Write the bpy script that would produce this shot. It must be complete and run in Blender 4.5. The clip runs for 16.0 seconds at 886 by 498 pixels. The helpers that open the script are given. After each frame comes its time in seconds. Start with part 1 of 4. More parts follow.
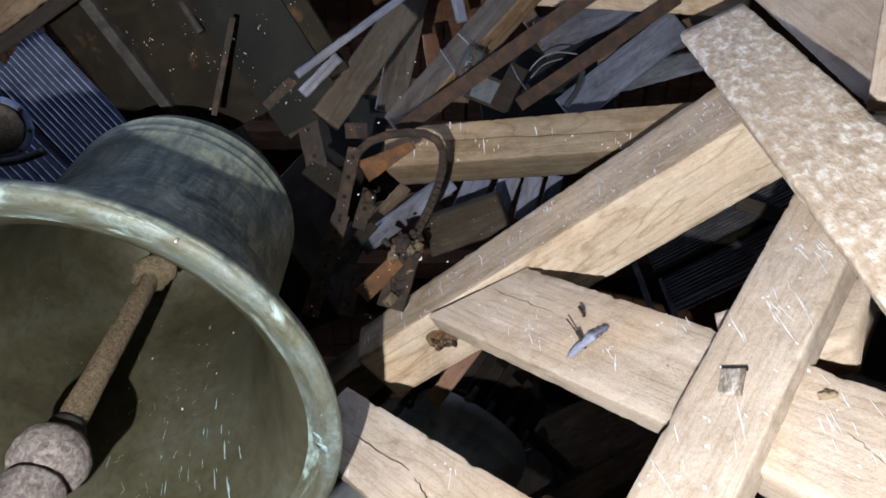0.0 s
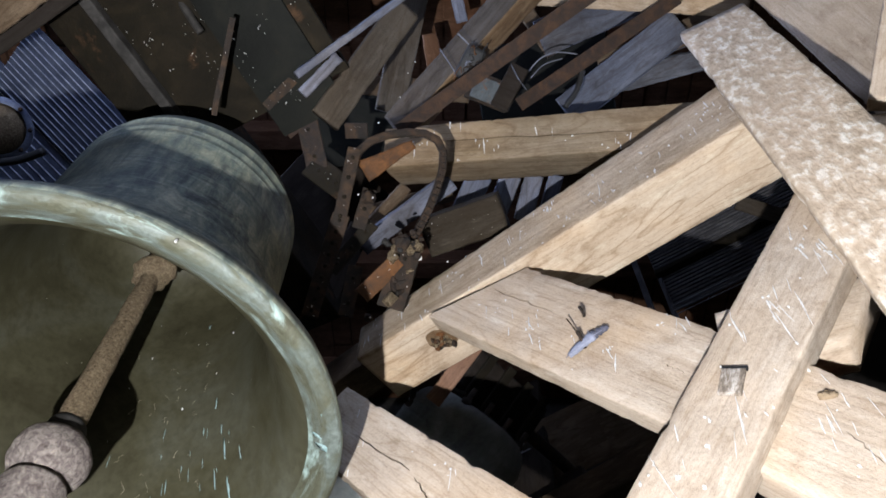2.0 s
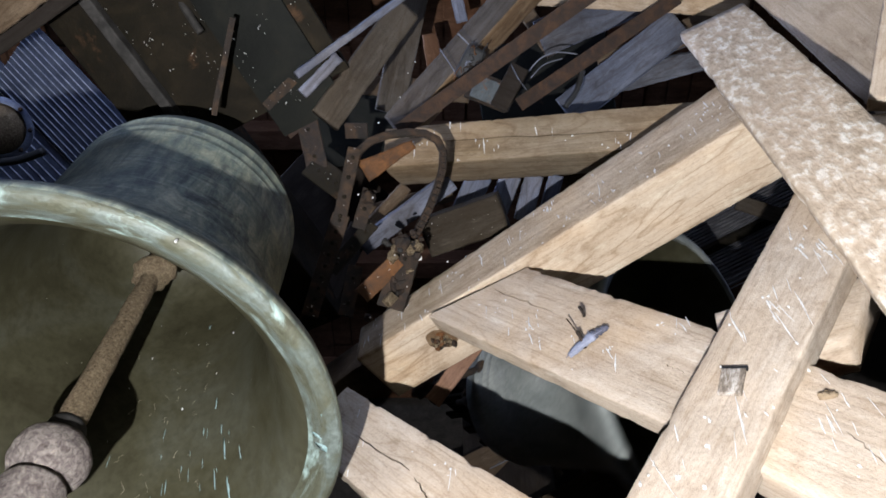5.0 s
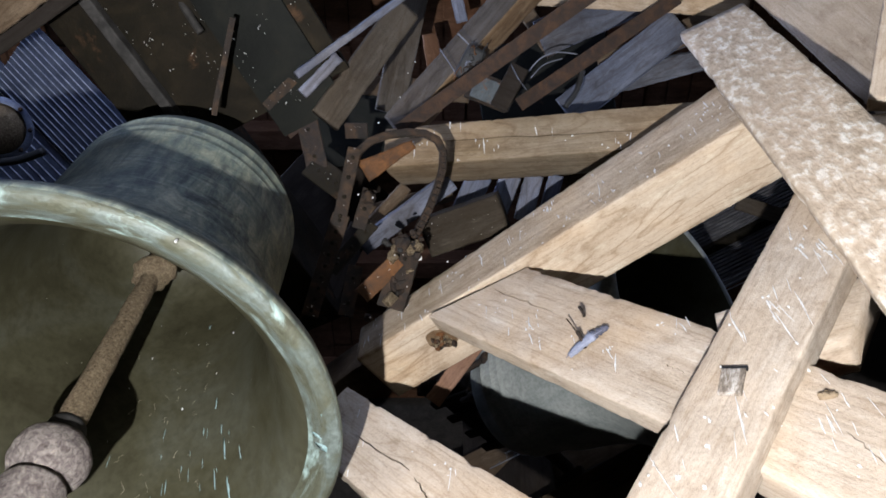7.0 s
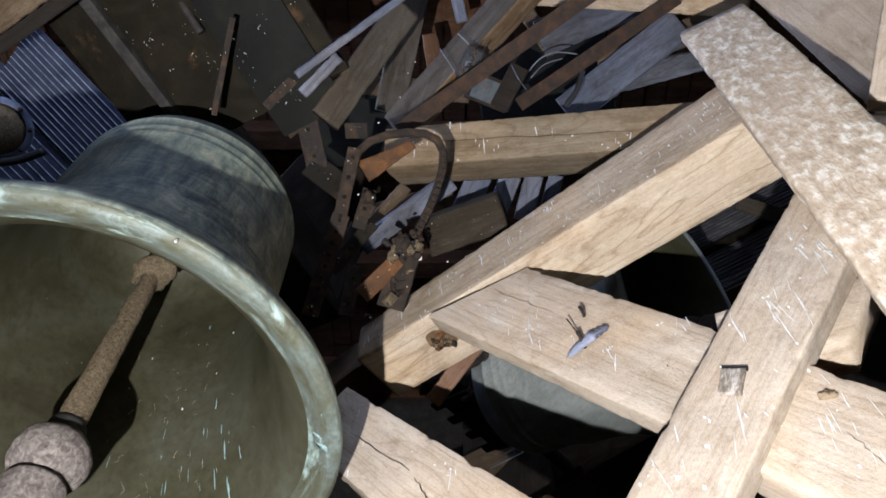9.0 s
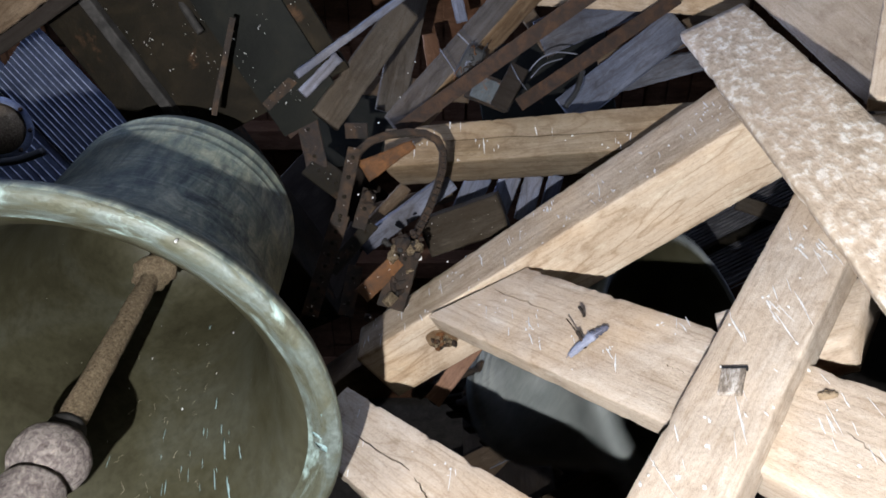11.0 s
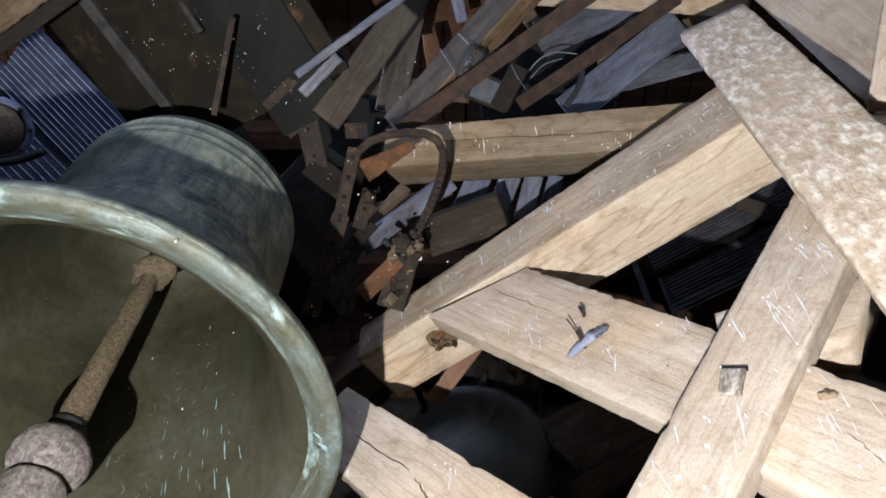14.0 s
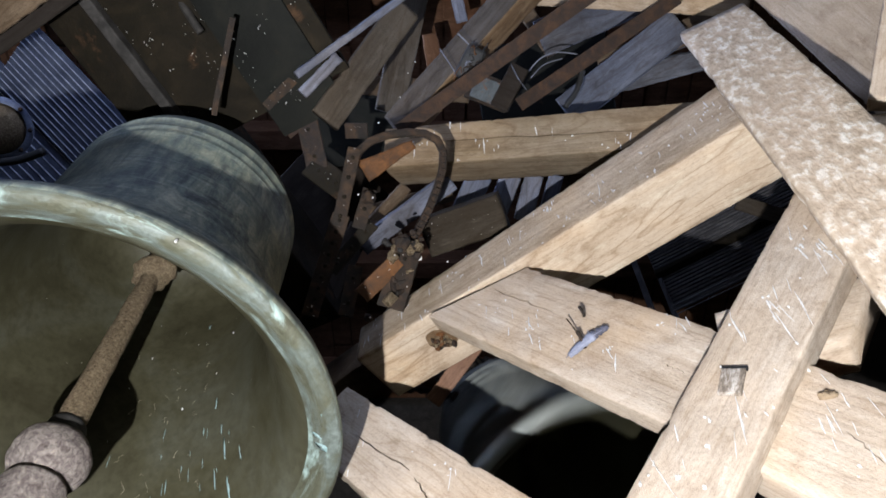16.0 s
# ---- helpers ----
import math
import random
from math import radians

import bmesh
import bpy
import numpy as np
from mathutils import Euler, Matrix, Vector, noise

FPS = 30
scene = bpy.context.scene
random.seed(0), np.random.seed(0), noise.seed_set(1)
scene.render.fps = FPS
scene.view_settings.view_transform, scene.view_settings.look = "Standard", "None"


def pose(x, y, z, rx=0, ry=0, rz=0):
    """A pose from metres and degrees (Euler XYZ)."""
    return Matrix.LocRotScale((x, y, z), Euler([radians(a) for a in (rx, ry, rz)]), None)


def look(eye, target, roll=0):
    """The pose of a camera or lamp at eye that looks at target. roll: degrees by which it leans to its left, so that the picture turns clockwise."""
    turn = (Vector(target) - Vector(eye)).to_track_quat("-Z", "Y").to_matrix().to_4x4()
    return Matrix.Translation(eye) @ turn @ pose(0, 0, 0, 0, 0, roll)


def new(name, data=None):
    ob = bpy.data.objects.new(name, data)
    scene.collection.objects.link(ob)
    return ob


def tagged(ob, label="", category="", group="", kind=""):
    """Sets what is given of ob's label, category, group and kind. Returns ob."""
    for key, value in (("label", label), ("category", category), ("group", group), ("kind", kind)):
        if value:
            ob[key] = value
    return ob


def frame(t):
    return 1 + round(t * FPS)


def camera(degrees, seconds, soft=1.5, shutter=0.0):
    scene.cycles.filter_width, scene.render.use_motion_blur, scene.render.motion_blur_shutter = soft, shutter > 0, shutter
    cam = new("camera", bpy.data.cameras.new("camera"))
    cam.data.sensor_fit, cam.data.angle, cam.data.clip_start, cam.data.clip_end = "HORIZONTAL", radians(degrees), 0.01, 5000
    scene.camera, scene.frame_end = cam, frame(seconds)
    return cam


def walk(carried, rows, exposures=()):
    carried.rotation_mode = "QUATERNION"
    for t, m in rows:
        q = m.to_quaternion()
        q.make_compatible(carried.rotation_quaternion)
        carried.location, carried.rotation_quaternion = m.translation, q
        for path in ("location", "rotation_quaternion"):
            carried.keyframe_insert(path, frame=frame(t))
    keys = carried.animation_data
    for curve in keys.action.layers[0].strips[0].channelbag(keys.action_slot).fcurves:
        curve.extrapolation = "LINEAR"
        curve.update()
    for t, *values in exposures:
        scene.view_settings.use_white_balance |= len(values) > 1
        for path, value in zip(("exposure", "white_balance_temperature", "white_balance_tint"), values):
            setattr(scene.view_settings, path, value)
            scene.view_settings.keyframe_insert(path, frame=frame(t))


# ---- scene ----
# ---------------------------------------------------------------- camera
EYE = (0.0, 0.0, 1.5)
RISE = radians(57.3)
cam = camera(60, 16.0, soft=1.7, shutter=0.7)
AIM = (0.0, math.cos(RISE), 1.5 + math.sin(RISE))
walk(cam, [(0.0, look(EYE, AIM)), (16.0, look(EYE, AIM))])

# ---------------------------------------------------------------- light
world = bpy.data.worlds.new("world")
scene.world = world
world.use_nodes = True
sky = world.node_tree.nodes.new("ShaderNodeTexSky")
sky.sky_type, sky.sun_disc = "NISHITA", False
sky.sun_elevation, sky.sun_rotation = radians(35), radians(140)
world.node_tree.links.new(sky.outputs[0], world.node_tree.nodes["Background"].inputs[0])
world.node_tree.nodes["Background"].inputs[1].default_value = 0.1


def lamp(name, kind, power, colour, m, **more):
    data = bpy.data.lights.new(name, kind)
    data.energy, data.color = power, colour
    ob = new(name, data)
    ob.matrix_world = m
    return ob


# the visitor's work light, held low beside the camera
torch = lamp("work_light", "SPOT", 640, (0.96, 0.98, 1.04), look((-0.24, 0.10, 1.0), (0.20, 1.25, 3.0)))
torch.data.spot_size, torch.data.spot_blend, torch.data.shadow_soft_size = radians(112), 0.9, 0.012
# daylight in the three openings of the tower
for place, target, size, power, spread in (((-1.3, -1.38, 4.3), (-1.0, 1.4, 4.2), (1.3, 1.1), 36, 120), ((2.55, 1.9, 5.1), (0.3, 1.0, 4.7), (1.3, 0.9), 10, 50), ((-2.55, 1.7, 5.2), (0.0, 0.8, 4.6), (1.2, 0.8), 24, 50)):
    day = lamp("daylight", "AREA", power, (0.50, 0.62, 1.0), look(place, target))
    day.data.shape, day.data.size, day.data.size_y = "RECTANGLE", *size
    day.data.spread = radians(spread)
# weak fill light in a made-up doorway behind the visitor, lifts the dark parts
day = lamp("daylight", "AREA", 15, (0.88, 0.94, 1.0), look((0.75, -1.42, 1.1), (0.6, 2.0, 2.6)))
day.data.shape, day.data.size, day.data.size_y = "RECTANGLE", 0.9, 1.9


# ---------------------------------------------------------------- materials
def material(name):
    mat = bpy.data.materials.new(name)
    mat.use_nodes = True
    nt = mat.node_tree
    return mat, nt, nt.nodes["Principled BSDF"]


def node(nt, kind, **inputs):
    nd = nt.nodes.new(kind)
    for k, v in inputs.items():
        nd.inputs[k.replace("_", " ")].default_value = v
    return nd


def ramp(nt, source, stops):
    nd = nt.nodes.new("ShaderNodeValToRGB")
    els = nd.color_ramp.elements
    while len(els) < len(stops):
        els.new(0.5)
    for el, (at, col) in zip(els, stops):
        el.position, el.color = at, (*col, 1) if len(col) == 3 else col
    nt.links.new(source, nd.inputs[0])
    return nd.outputs[0]


def mapped(nt, scale=(1, 1, 1), shift=True):
    co = nt.nodes.new("ShaderNodeTexCoord")
    mp = nt.nodes.new("ShaderNodeMapping")
    mp.inputs["Scale"].default_value = scale
    nt.links.new(co.outputs["Object"], mp.inputs[0])
    if shift:
        info = nt.nodes.new("ShaderNodeObjectInfo")
        mul = nt.nodes.new("ShaderNodeMath")
        mul.operation, mul.inputs[1].default_value = "MULTIPLY", 37.0
        nt.links.new(info.outputs["Random"], mul.inputs[0])
        nt.links.new(mul.outputs[0], mp.inputs["Location"])
    return mp.outputs[0]


def noise_of(nt, vec, scale, detail=6, rough=0.6, distort=0.0):
    nd = node(nt, "ShaderNodeTexNoise", Scale=scale, Detail=detail, Roughness=rough, Distortion=distort)
    nt.links.new(vec, nd.inputs["Vector"])
    return nd.outputs["Fac"]


def mix(nt, kind, fac, a, b):
    nd = nt.nodes.new("ShaderNodeMix")
    nd.data_type, nd.blend_type = "RGBA", kind
    for sock, val in ((nd.inputs[0], fac), (nd.inputs[6], a), (nd.inputs[7], b)):
        if isinstance(val, (int, float)):
            sock.default_value = val
        elif isinstance(val, tuple):
            sock.default_value = (*val, 1)
        else:
            nt.links.new(val, sock)
    return nd.outputs[2]


def bump(nt, bsdf, source, strength, distance=0.004, before=None):
    nd = node(nt, "ShaderNodeBump", Strength=strength, Distance=distance)
    nt.links.new(source, nd.inputs["Height"])
    if before is not None:
        nt.links.new(before.outputs[0], nd.inputs["Normal"])
    nt.links.new(nd.outputs[0], bsdf.inputs["Normal"])
    return nd


def wood(name, dark, mid, light, dirt=0.4, ring=0.5, rough=0.9, relief=0.3):
    """Sawn timber with the grain along the object's x axis: growth rings, fibres, grime and weathering."""
    mat, nt, bs = material(name)
    vec = mapped(nt, (1, 1, 1))
    slow = mapped(nt, (0.9, 5.0, 5.0))
    fibre = mapped(nt, (4.0, 150.0, 150.0))
    rings = noise_of(nt, slow, 1.6, 2, 0.45, 0.6)
    wv = nt.nodes.new("ShaderNodeMath")
    wv.operation, wv.inputs[1].default_value = "MULTIPLY", 17.0
    nt.links.new(rings, wv.inputs[0])
    fr = nt.nodes.new("ShaderNodeMath")
    fr.operation, fr.inputs[1].default_value = "PINGPONG", 1.0
    nt.links.new(wv.outputs[0], fr.inputs[0])
    fib = noise_of(nt, fibre, 1.0, 5, 0.65)
    base = ramp(nt, noise_of(nt, mapped(nt, (1.5, 6, 6)), 2.0, 6, 0.65, 0.4), [(0.25, dark), (0.5, mid), (0.75, light)])
    ringcol = ramp(nt, fr.outputs[0], [(0.0, (0.50, 0.41, 0.32)), (0.22, (0.9, 0.87, 0.83)), (0.5, (1, 1, 1)), (1.0, (1.0, 0.97, 0.93))])
    col = mix(nt, "MULTIPLY", ring, base, ringcol)
    col = mix(nt, "MULTIPLY", 0.35, col, ramp(nt, fib, [(0.34, (0.5, 0.44, 0.38)), (0.50, (1, 1, 1))]))
    col = mix(nt, "MULTIPLY", 1.0, col, ramp(nt, noise_of(nt, vec, 2.3, 3, 0.5, 0.4), [(0.36, (1.06, 0.985, 0.88)), (0.50, (1, 1, 1)), (0.64, (0.93, 0.95, 0.97))]))
    col = mix(nt, "MULTIPLY", 0.6, col, ramp(nt, noise_of(nt, vec, 9, 9, 0.72, 0.5), [(0.32, (0.55, 0.48, 0.41)), (0.50, (1, 1, 1)), (0.68, (1.0, 0.99, 0.97))]))
    patch = ramp(nt, noise_of(nt, vec, 3.2, 7, 0.68), [(0.42, (0, 0, 0)), (0.68, (1, 1, 1))])
    col = mix(nt, "MIX", mix(nt, "MULTIPLY", 1.0, patch, (dirt, dirt, dirt)), col, (mid[0] * 0.66, mid[1] * 0.58, mid[2] * 0.5))
    pale = ramp(nt, noise_of(nt, mapped(nt, (2.2, 7, 7)), 4.0, 8, 0.7), [(0.56, (0, 0, 0)), (0.70, (1, 1, 1))])
    col = mix(nt, "MIX", mix(nt, "MULTIPLY", 1.0, pale, (0.35, 0.35, 0.35)), col, tuple(min(0.62, ch * 1.35 + 0.004) for ch in light))
    col = mix(nt, "MULTIPLY", 0.45, col, ramp(nt, noise_of(nt, mapped(nt, (1, 2.2, 2.2)), 130, 4, 0.7), [(0.32, (0.55, 0.5, 0.45)), (0.52, (1, 1, 1))]))
    specks = ramp(nt, noise_of(nt, vec, 95.0, 2, 0.5), [(0.70, (0, 0, 0)), (0.78, (1, 1, 1))])
    col = mix(nt, "MIX", mix(nt, "MULTIPLY", 1.0, specks, (0.4, 0.4, 0.4)), col, tuple(c * 0.4 for c in mid))
    nt.links.new(col, bs.inputs["Base Color"])
    bs.inputs["Roughness"].default_value = rough
    bs.inputs["Specular IOR Level"].default_value = 0.1
    b1 = bump(nt, bs, fib, relief, 0.003)
    b2 = bump(nt, bs, fr.outputs[0], relief * 0.35, 0.002, b1)
    bump(nt, bs, noise_of(nt, vec, 55, 7, 0.72), relief * 1.3, 0.004, b2)
    return mat


WOOD_FRESH = wood("pale_oak", (0.31, 0.244, 0.178), (0.40, 0.329, 0.255), (0.468, 0.402, 0.328), 0.30, 0.34, relief=0.5)
WOOD_WARM = wood("honey_oak", (0.32, 0.24, 0.165), (0.42, 0.338, 0.25), (0.50, 0.42, 0.325), 0.16, 0.62, relief=0.4)
WOOD_TAN = wood("tan_oak", (0.20, 0.155, 0.113), (0.27, 0.217, 0.163), (0.335, 0.28, 0.22), 0.35, 0.25)
WOOD_OLD = wood("weathered_oak", (0.23, 0.175, 0.12), (0.335, 0.265, 0.19), (0.45, 0.37, 0.28), 0.5, 0.35, relief=0.6)
WOOD_BROWN = wood("brown_oak", (0.075, 0.047, 0.026), (0.125, 0.082, 0.046), (0.19, 0.135, 0.083), 0.5, 0.5, relief=0.5)
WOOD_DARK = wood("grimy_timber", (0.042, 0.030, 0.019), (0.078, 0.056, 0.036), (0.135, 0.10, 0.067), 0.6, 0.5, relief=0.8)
# grey wood with blue-white daylight mixed into its colour
WOOD_SILVER = wood("daylit_silver_board", (0.058, 0.064, 0.082), (0.105, 0.114, 0.147), (0.175, 0.188, 0.24), 0.4, 0.5, relief=0.6)
WOOD_CROSS = wood("dull_brown_oak", (0.125, 0.093, 0.060), (0.195, 0.15, 0.10), (0.27, 0.217, 0.155), 0.55, 0.45, relief=0.5)
# darker grey wood, tinted and lightened for the same daylight
WOOD_BLUE = wood("daylit_grey_board", (0.04, 0.043, 0.054), (0.078, 0.084, 0.105), (0.135, 0.145, 0.178), 0.5, 0.5, relief=0.8)
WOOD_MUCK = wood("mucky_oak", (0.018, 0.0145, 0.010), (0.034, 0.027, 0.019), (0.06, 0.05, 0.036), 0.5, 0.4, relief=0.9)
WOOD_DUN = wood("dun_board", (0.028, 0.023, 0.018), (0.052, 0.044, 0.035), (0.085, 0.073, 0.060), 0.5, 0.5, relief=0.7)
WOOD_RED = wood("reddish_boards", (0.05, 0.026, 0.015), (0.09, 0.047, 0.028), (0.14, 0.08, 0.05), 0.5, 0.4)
WOOD_BLACK = wood("black_boards", (0.010, 0.008, 0.006), (0.018, 0.0145, 0.012), (0.03, 0.025, 0.02), 0.5, 0.5)


def crusted():
    """Post whose face is thick with lumpy whitish crust."""
    mat, nt, bs = material("crusted_oak")
    vec = mapped(nt, (0.62, 1, 1))
    lumps = noise_of(nt, vec, 50, 6, 0.62, 0.0)
    fine = noise_of(nt, vec, 140, 4, 0.6)
    wide = noise_of(nt, vec, 5, 4, 0.6)
    col = ramp(nt, lumps, [(0.33, (0.25, 0.19, 0.128)), (0.45, (0.35, 0.275, 0.197)), (0.54, (0.42, 0.35, 0.268)), (0.63, (0.62, 0.58, 0.51))])
    col = mix(nt, "MIX", ramp(nt, wide, [(0.40, (0, 0, 0)), (0.62, (0.45, 0.45, 0.45))]), col, (0.42, 0.325, 0.235))
    col = mix(nt, "MULTIPLY", 0.5, col, ramp(nt, fine, [(0.3, (0.6, 0.55, 0.5)), (0.6, (1, 1, 1))]))
    nt.links.new(col, bs.inputs["Base Color"])
    bs.inputs["Roughness"].default_value = 0.92
    b1 = bump(nt, bs, lumps, 0.6, 0.009)
    bump(nt, bs, fine, 0.5, 0.003, b1)
    return mat


CRUST = crusted()


def metal(name, stops, scale, metallic, rough, relief=0.4, stretch=(1, 1, 1), over=None, dist=0.003):
    mat, nt, bs = material(name)
    vec = mapped(nt, stretch)
    big = noise_of(nt, vec, scale, 8, 0.68, 0.5)
    col = ramp(nt, big, stops)
    grit = noise_of(nt, mapped(nt), scale * 16, 4, 0.6)
    col = mix(nt, "MULTIPLY", 0.5, col, ramp(nt, grit, [(0.32, (0.5, 0.48, 0.46)), (0.6, (1, 1, 1))]))
    if over:
        at, colour, osc, ostretch = over
        mask = ramp(nt, noise_of(nt, mapped(nt, ostretch), osc, 7, 0.66, 0.8), [(at, (0, 0, 0)), (at + 0.1, (1, 1, 1))])
        col = mix(nt, "MIX", mask, col, colour)
    nt.links.new(col, bs.inputs["Base Color"])
    bs.inputs["Metallic"].default_value = metallic
    bs.inputs["Specular IOR Level"].default_value = 0.12 if metallic < 0.06 else 0.4
    nt.links.new(ramp(nt, grit, [(0.2, (rough * 0.8,) * 3), (0.8, (min(1, rough * 1.2),) * 3)]), bs.inputs["Roughness"])
    b1 = bump(nt, bs, big, relief, dist * 2)
    bump(nt, bs, grit, relief, dist, b1)
    return mat


RUST = metal("rusty_iron", [(0.3, (0.006, 0.0045, 0.0027)), (0.48, (0.016, 0.0092, 0.0046)), (0.62, (0.040, 0.0215, 0.0095)), (0.75, (0.085, 0.049, 0.023))], 17, 0.1, 0.85, 0.9)
RUST_BAR = metal("brown_rusted_angle", [(0.3, (0.0085, 0.0042, 0.0017)), (0.5, (0.023, 0.0098, 0.0030)), (0.7, (0.052, 0.022, 0.0065))], 24, 0.1, 0.8, 0.6)
RUST_BRIGHT = metal("orange_rust", [(0.32, (0.028, 0.0135, 0.005)), (0.5, (0.078, 0.030, 0.0065)), (0.72, (0.15, 0.060, 0.014))], 20, 0.1, 0.8, 0.5)
IRON_PALE = metal("clapper_iron", [(0.32, (0.085, 0.060, 0.034)), (0.48, (0.18, 0.132, 0.078)), (0.64, (0.33, 0.255, 0.16))], 170, 0.0, 0.95, 1.0, dist=0.006)
IRON_BALL = metal("ball_iron", [(0.34, (0.085, 0.067, 0.06)), (0.46, (0.16, 0.132, 0.118)), (0.56, (0.24, 0.207, 0.183)), (0.68, (0.38, 0.32, 0.26))], 75, 0.05, 0.75, 0.9, dist=0.004, over=(0.60, (0.06, 0.047, 0.047), 10, (1, 1, 1)))
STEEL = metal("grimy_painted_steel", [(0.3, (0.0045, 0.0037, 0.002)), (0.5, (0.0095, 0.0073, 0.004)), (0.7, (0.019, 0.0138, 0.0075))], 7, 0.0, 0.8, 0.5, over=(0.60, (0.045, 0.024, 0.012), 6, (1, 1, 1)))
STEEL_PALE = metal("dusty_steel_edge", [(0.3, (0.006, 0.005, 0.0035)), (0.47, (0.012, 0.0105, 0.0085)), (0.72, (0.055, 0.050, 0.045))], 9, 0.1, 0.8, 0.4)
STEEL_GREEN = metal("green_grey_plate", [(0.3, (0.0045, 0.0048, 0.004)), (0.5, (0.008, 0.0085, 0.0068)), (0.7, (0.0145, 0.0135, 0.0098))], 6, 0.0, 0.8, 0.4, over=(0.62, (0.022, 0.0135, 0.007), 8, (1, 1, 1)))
# the daylight's blue is put into the zinc's own colour
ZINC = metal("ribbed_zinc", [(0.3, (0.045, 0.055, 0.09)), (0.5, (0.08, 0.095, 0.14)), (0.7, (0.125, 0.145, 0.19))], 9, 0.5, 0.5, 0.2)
# paler zinc paints the lit edges on the ribs
ZINC_RIB = metal("lit_edge_zinc_rib", [(0.35, (0.10, 0.115, 0.15)), (0.65, (0.34, 0.36, 0.41))], 30, 0.3, 0.5, 0.2)
BLACK = metal("black_rubber", [(0.3, (0.012, 0.012, 0.012)), (0.7, (0.03, 0.03, 0.03))], 8, 0.0, 0.5, 0.2)
PALE_PLASTIC = metal("pale_cable", [(0.3, (0.07, 0.074, 0.09)), (0.7, (0.15, 0.155, 0.18))], 8, 0.0, 0.45, 0.1)
YELLOW = metal("yellow_plastic", [(0.3, (0.5, 0.36, 0.04)), (0.7, (0.6, 0.45, 0.06))], 8, 0.0, 0.5, 0.1)
RUST_BATTEN = wood("red_batten", (0.10, 0.055, 0.035), (0.17, 0.10, 0.068), (0.24, 0.15, 0.10), 0.3, 0.4)
PAINT_BLUE = metal("flaking_blue_paint", [(0.3, (0.035, 0.042, 0.044)), (0.6, (0.075, 0.085, 0.09))], 12, 0.0, 0.7, 0.5, over=(0.50, (0.10, 0.05, 0.025), 14, (1, 1, 1)))
DROP = metal("dried_droppings", [(0.3, (0.40, 0.385, 0.36)), (0.6, (0.62, 0.61, 0.585))], 30, 0.0, 0.9, 0.5)
PLATE = metal("streaked_iron_plate", [(0.35, (0.09, 0.07, 0.05)), (0.5, (0.22, 0.18, 0.14)), (0.62, (0.45, 0.41, 0.36))], 30, 0.1, 0.7, 0.6, (3, 1, 1))
GRILLE = metal("dull_ribbed_steel", [(0.3, (0.035, 0.034, 0.036)), (0.5, (0.06, 0.058, 0.06)), (0.7, (0.12, 0.115, 0.115))], 9, 0.0, 0.5, 0.4)
# pale steel: the brightness of thin lit lines is put into its colour
GLINT = metal("glint_bar_steel", [(0.3, (0.10, 0.10, 0.105)), (0.7, (0.24, 0.24, 0.25))], 9, 0.0, 0.6, 0.3)
VERDIGRIS = metal("verdigris", [(0.3, (0.11, 0.175, 0.17)), (0.7, (0.23, 0.31, 0.30))], 40, 0.0, 0.8, 0.4)
STEEL_SCRATCH = metal("bared_bronze", [(0.3, (0.16, 0.14, 0.09)), (0.7, (0.26, 0.23, 0.16))], 40, 0.2, 0.6, 0.3)
MORTAR = metal("mortar", [(0.3, (0.018, 0.016, 0.014)), (0.7, (0.045, 0.04, 0.035))], 12, 0.0, 0.95, 0.7)
FEATHER = metal("grey_feather", [(0.3, (0.13, 0.14, 0.18)), (0.7, (0.25, 0.26, 0.32))], 60, 0.0, 0.7, 0.3)
FEATHER_TIP = metal("dark_feather_tip", [(0.3, (0.045, 0.045, 0.06)), (0.7, (0.10, 0.10, 0.125))], 60, 0.0, 0.7, 0.3)


def bronze_skin():
    """Outside of the old bell: blotched green-grey patina with turning lines round it, scratches and soot."""
    mat, nt, bs = material("green_patina_bronze")
    big_n = noise_of(nt, mapped(nt, (1.6, 1.6, 0.9)), 8, 9, 0.72, 0.8)
    col = ramp(nt, big_n, [(0.30, (0.034, 0.044, 0.042)), (0.44, (0.088, 0.108, 0.095)), (0.56, (0.165, 0.175, 0.135)), (0.70, (0.27, 0.265, 0.195))])
    lines = noise_of(nt, mapped(nt, (2.5, 2.5, 70)), 1.4, 5, 0.7, 0.25)
    col = mix(nt, "MIX", mix(nt, "MULTIPLY", 1.0, ramp(nt, lines, [(0.55, (0, 0, 0)), (0.68, (1, 1, 1))]), (0.42, 0.42, 0.42)), col, (0.32, 0.335, 0.285))
    soot = ramp(nt, noise_of(nt, mapped(nt, (2, 2, 6)), 3.2, 8, 0.72, 1.0), [(0.54, (0, 0, 0)), (0.66, (0.8, 0.8, 0.8))])
    col = mix(nt, "MIX", soot, col, (0.028, 0.03, 0.03))
    runs = ramp(nt, noise_of(nt, mapped(nt, (15, 15, 1.6)), 2.4, 7, 0.7, 0.8), [(0.42, (1.12, 1.1, 1.0)), (0.62, (0.40, 0.44, 0.42))])
    col = mix(nt, "MULTIPLY", 0.7, col, runs)
    grit = noise_of(nt, mapped(nt), 120, 4, 0.6)
    col = mix(nt, "MULTIPLY", 0.5, col, ramp(nt, grit, [(0.3, (0.5, 0.5, 0.5)), (0.6, (1, 1, 1))]))
    nt.links.new(col, bs.inputs["Base Color"])
    bs.inputs["Metallic"].default_value = 0.05
    bs.inputs["Roughness"].default_value = 0.65
    b1 = bump(nt, bs, lines, 0.25, 0.002)
    bump(nt, bs, grit, 0.35, 0.002, b1)
    return mat


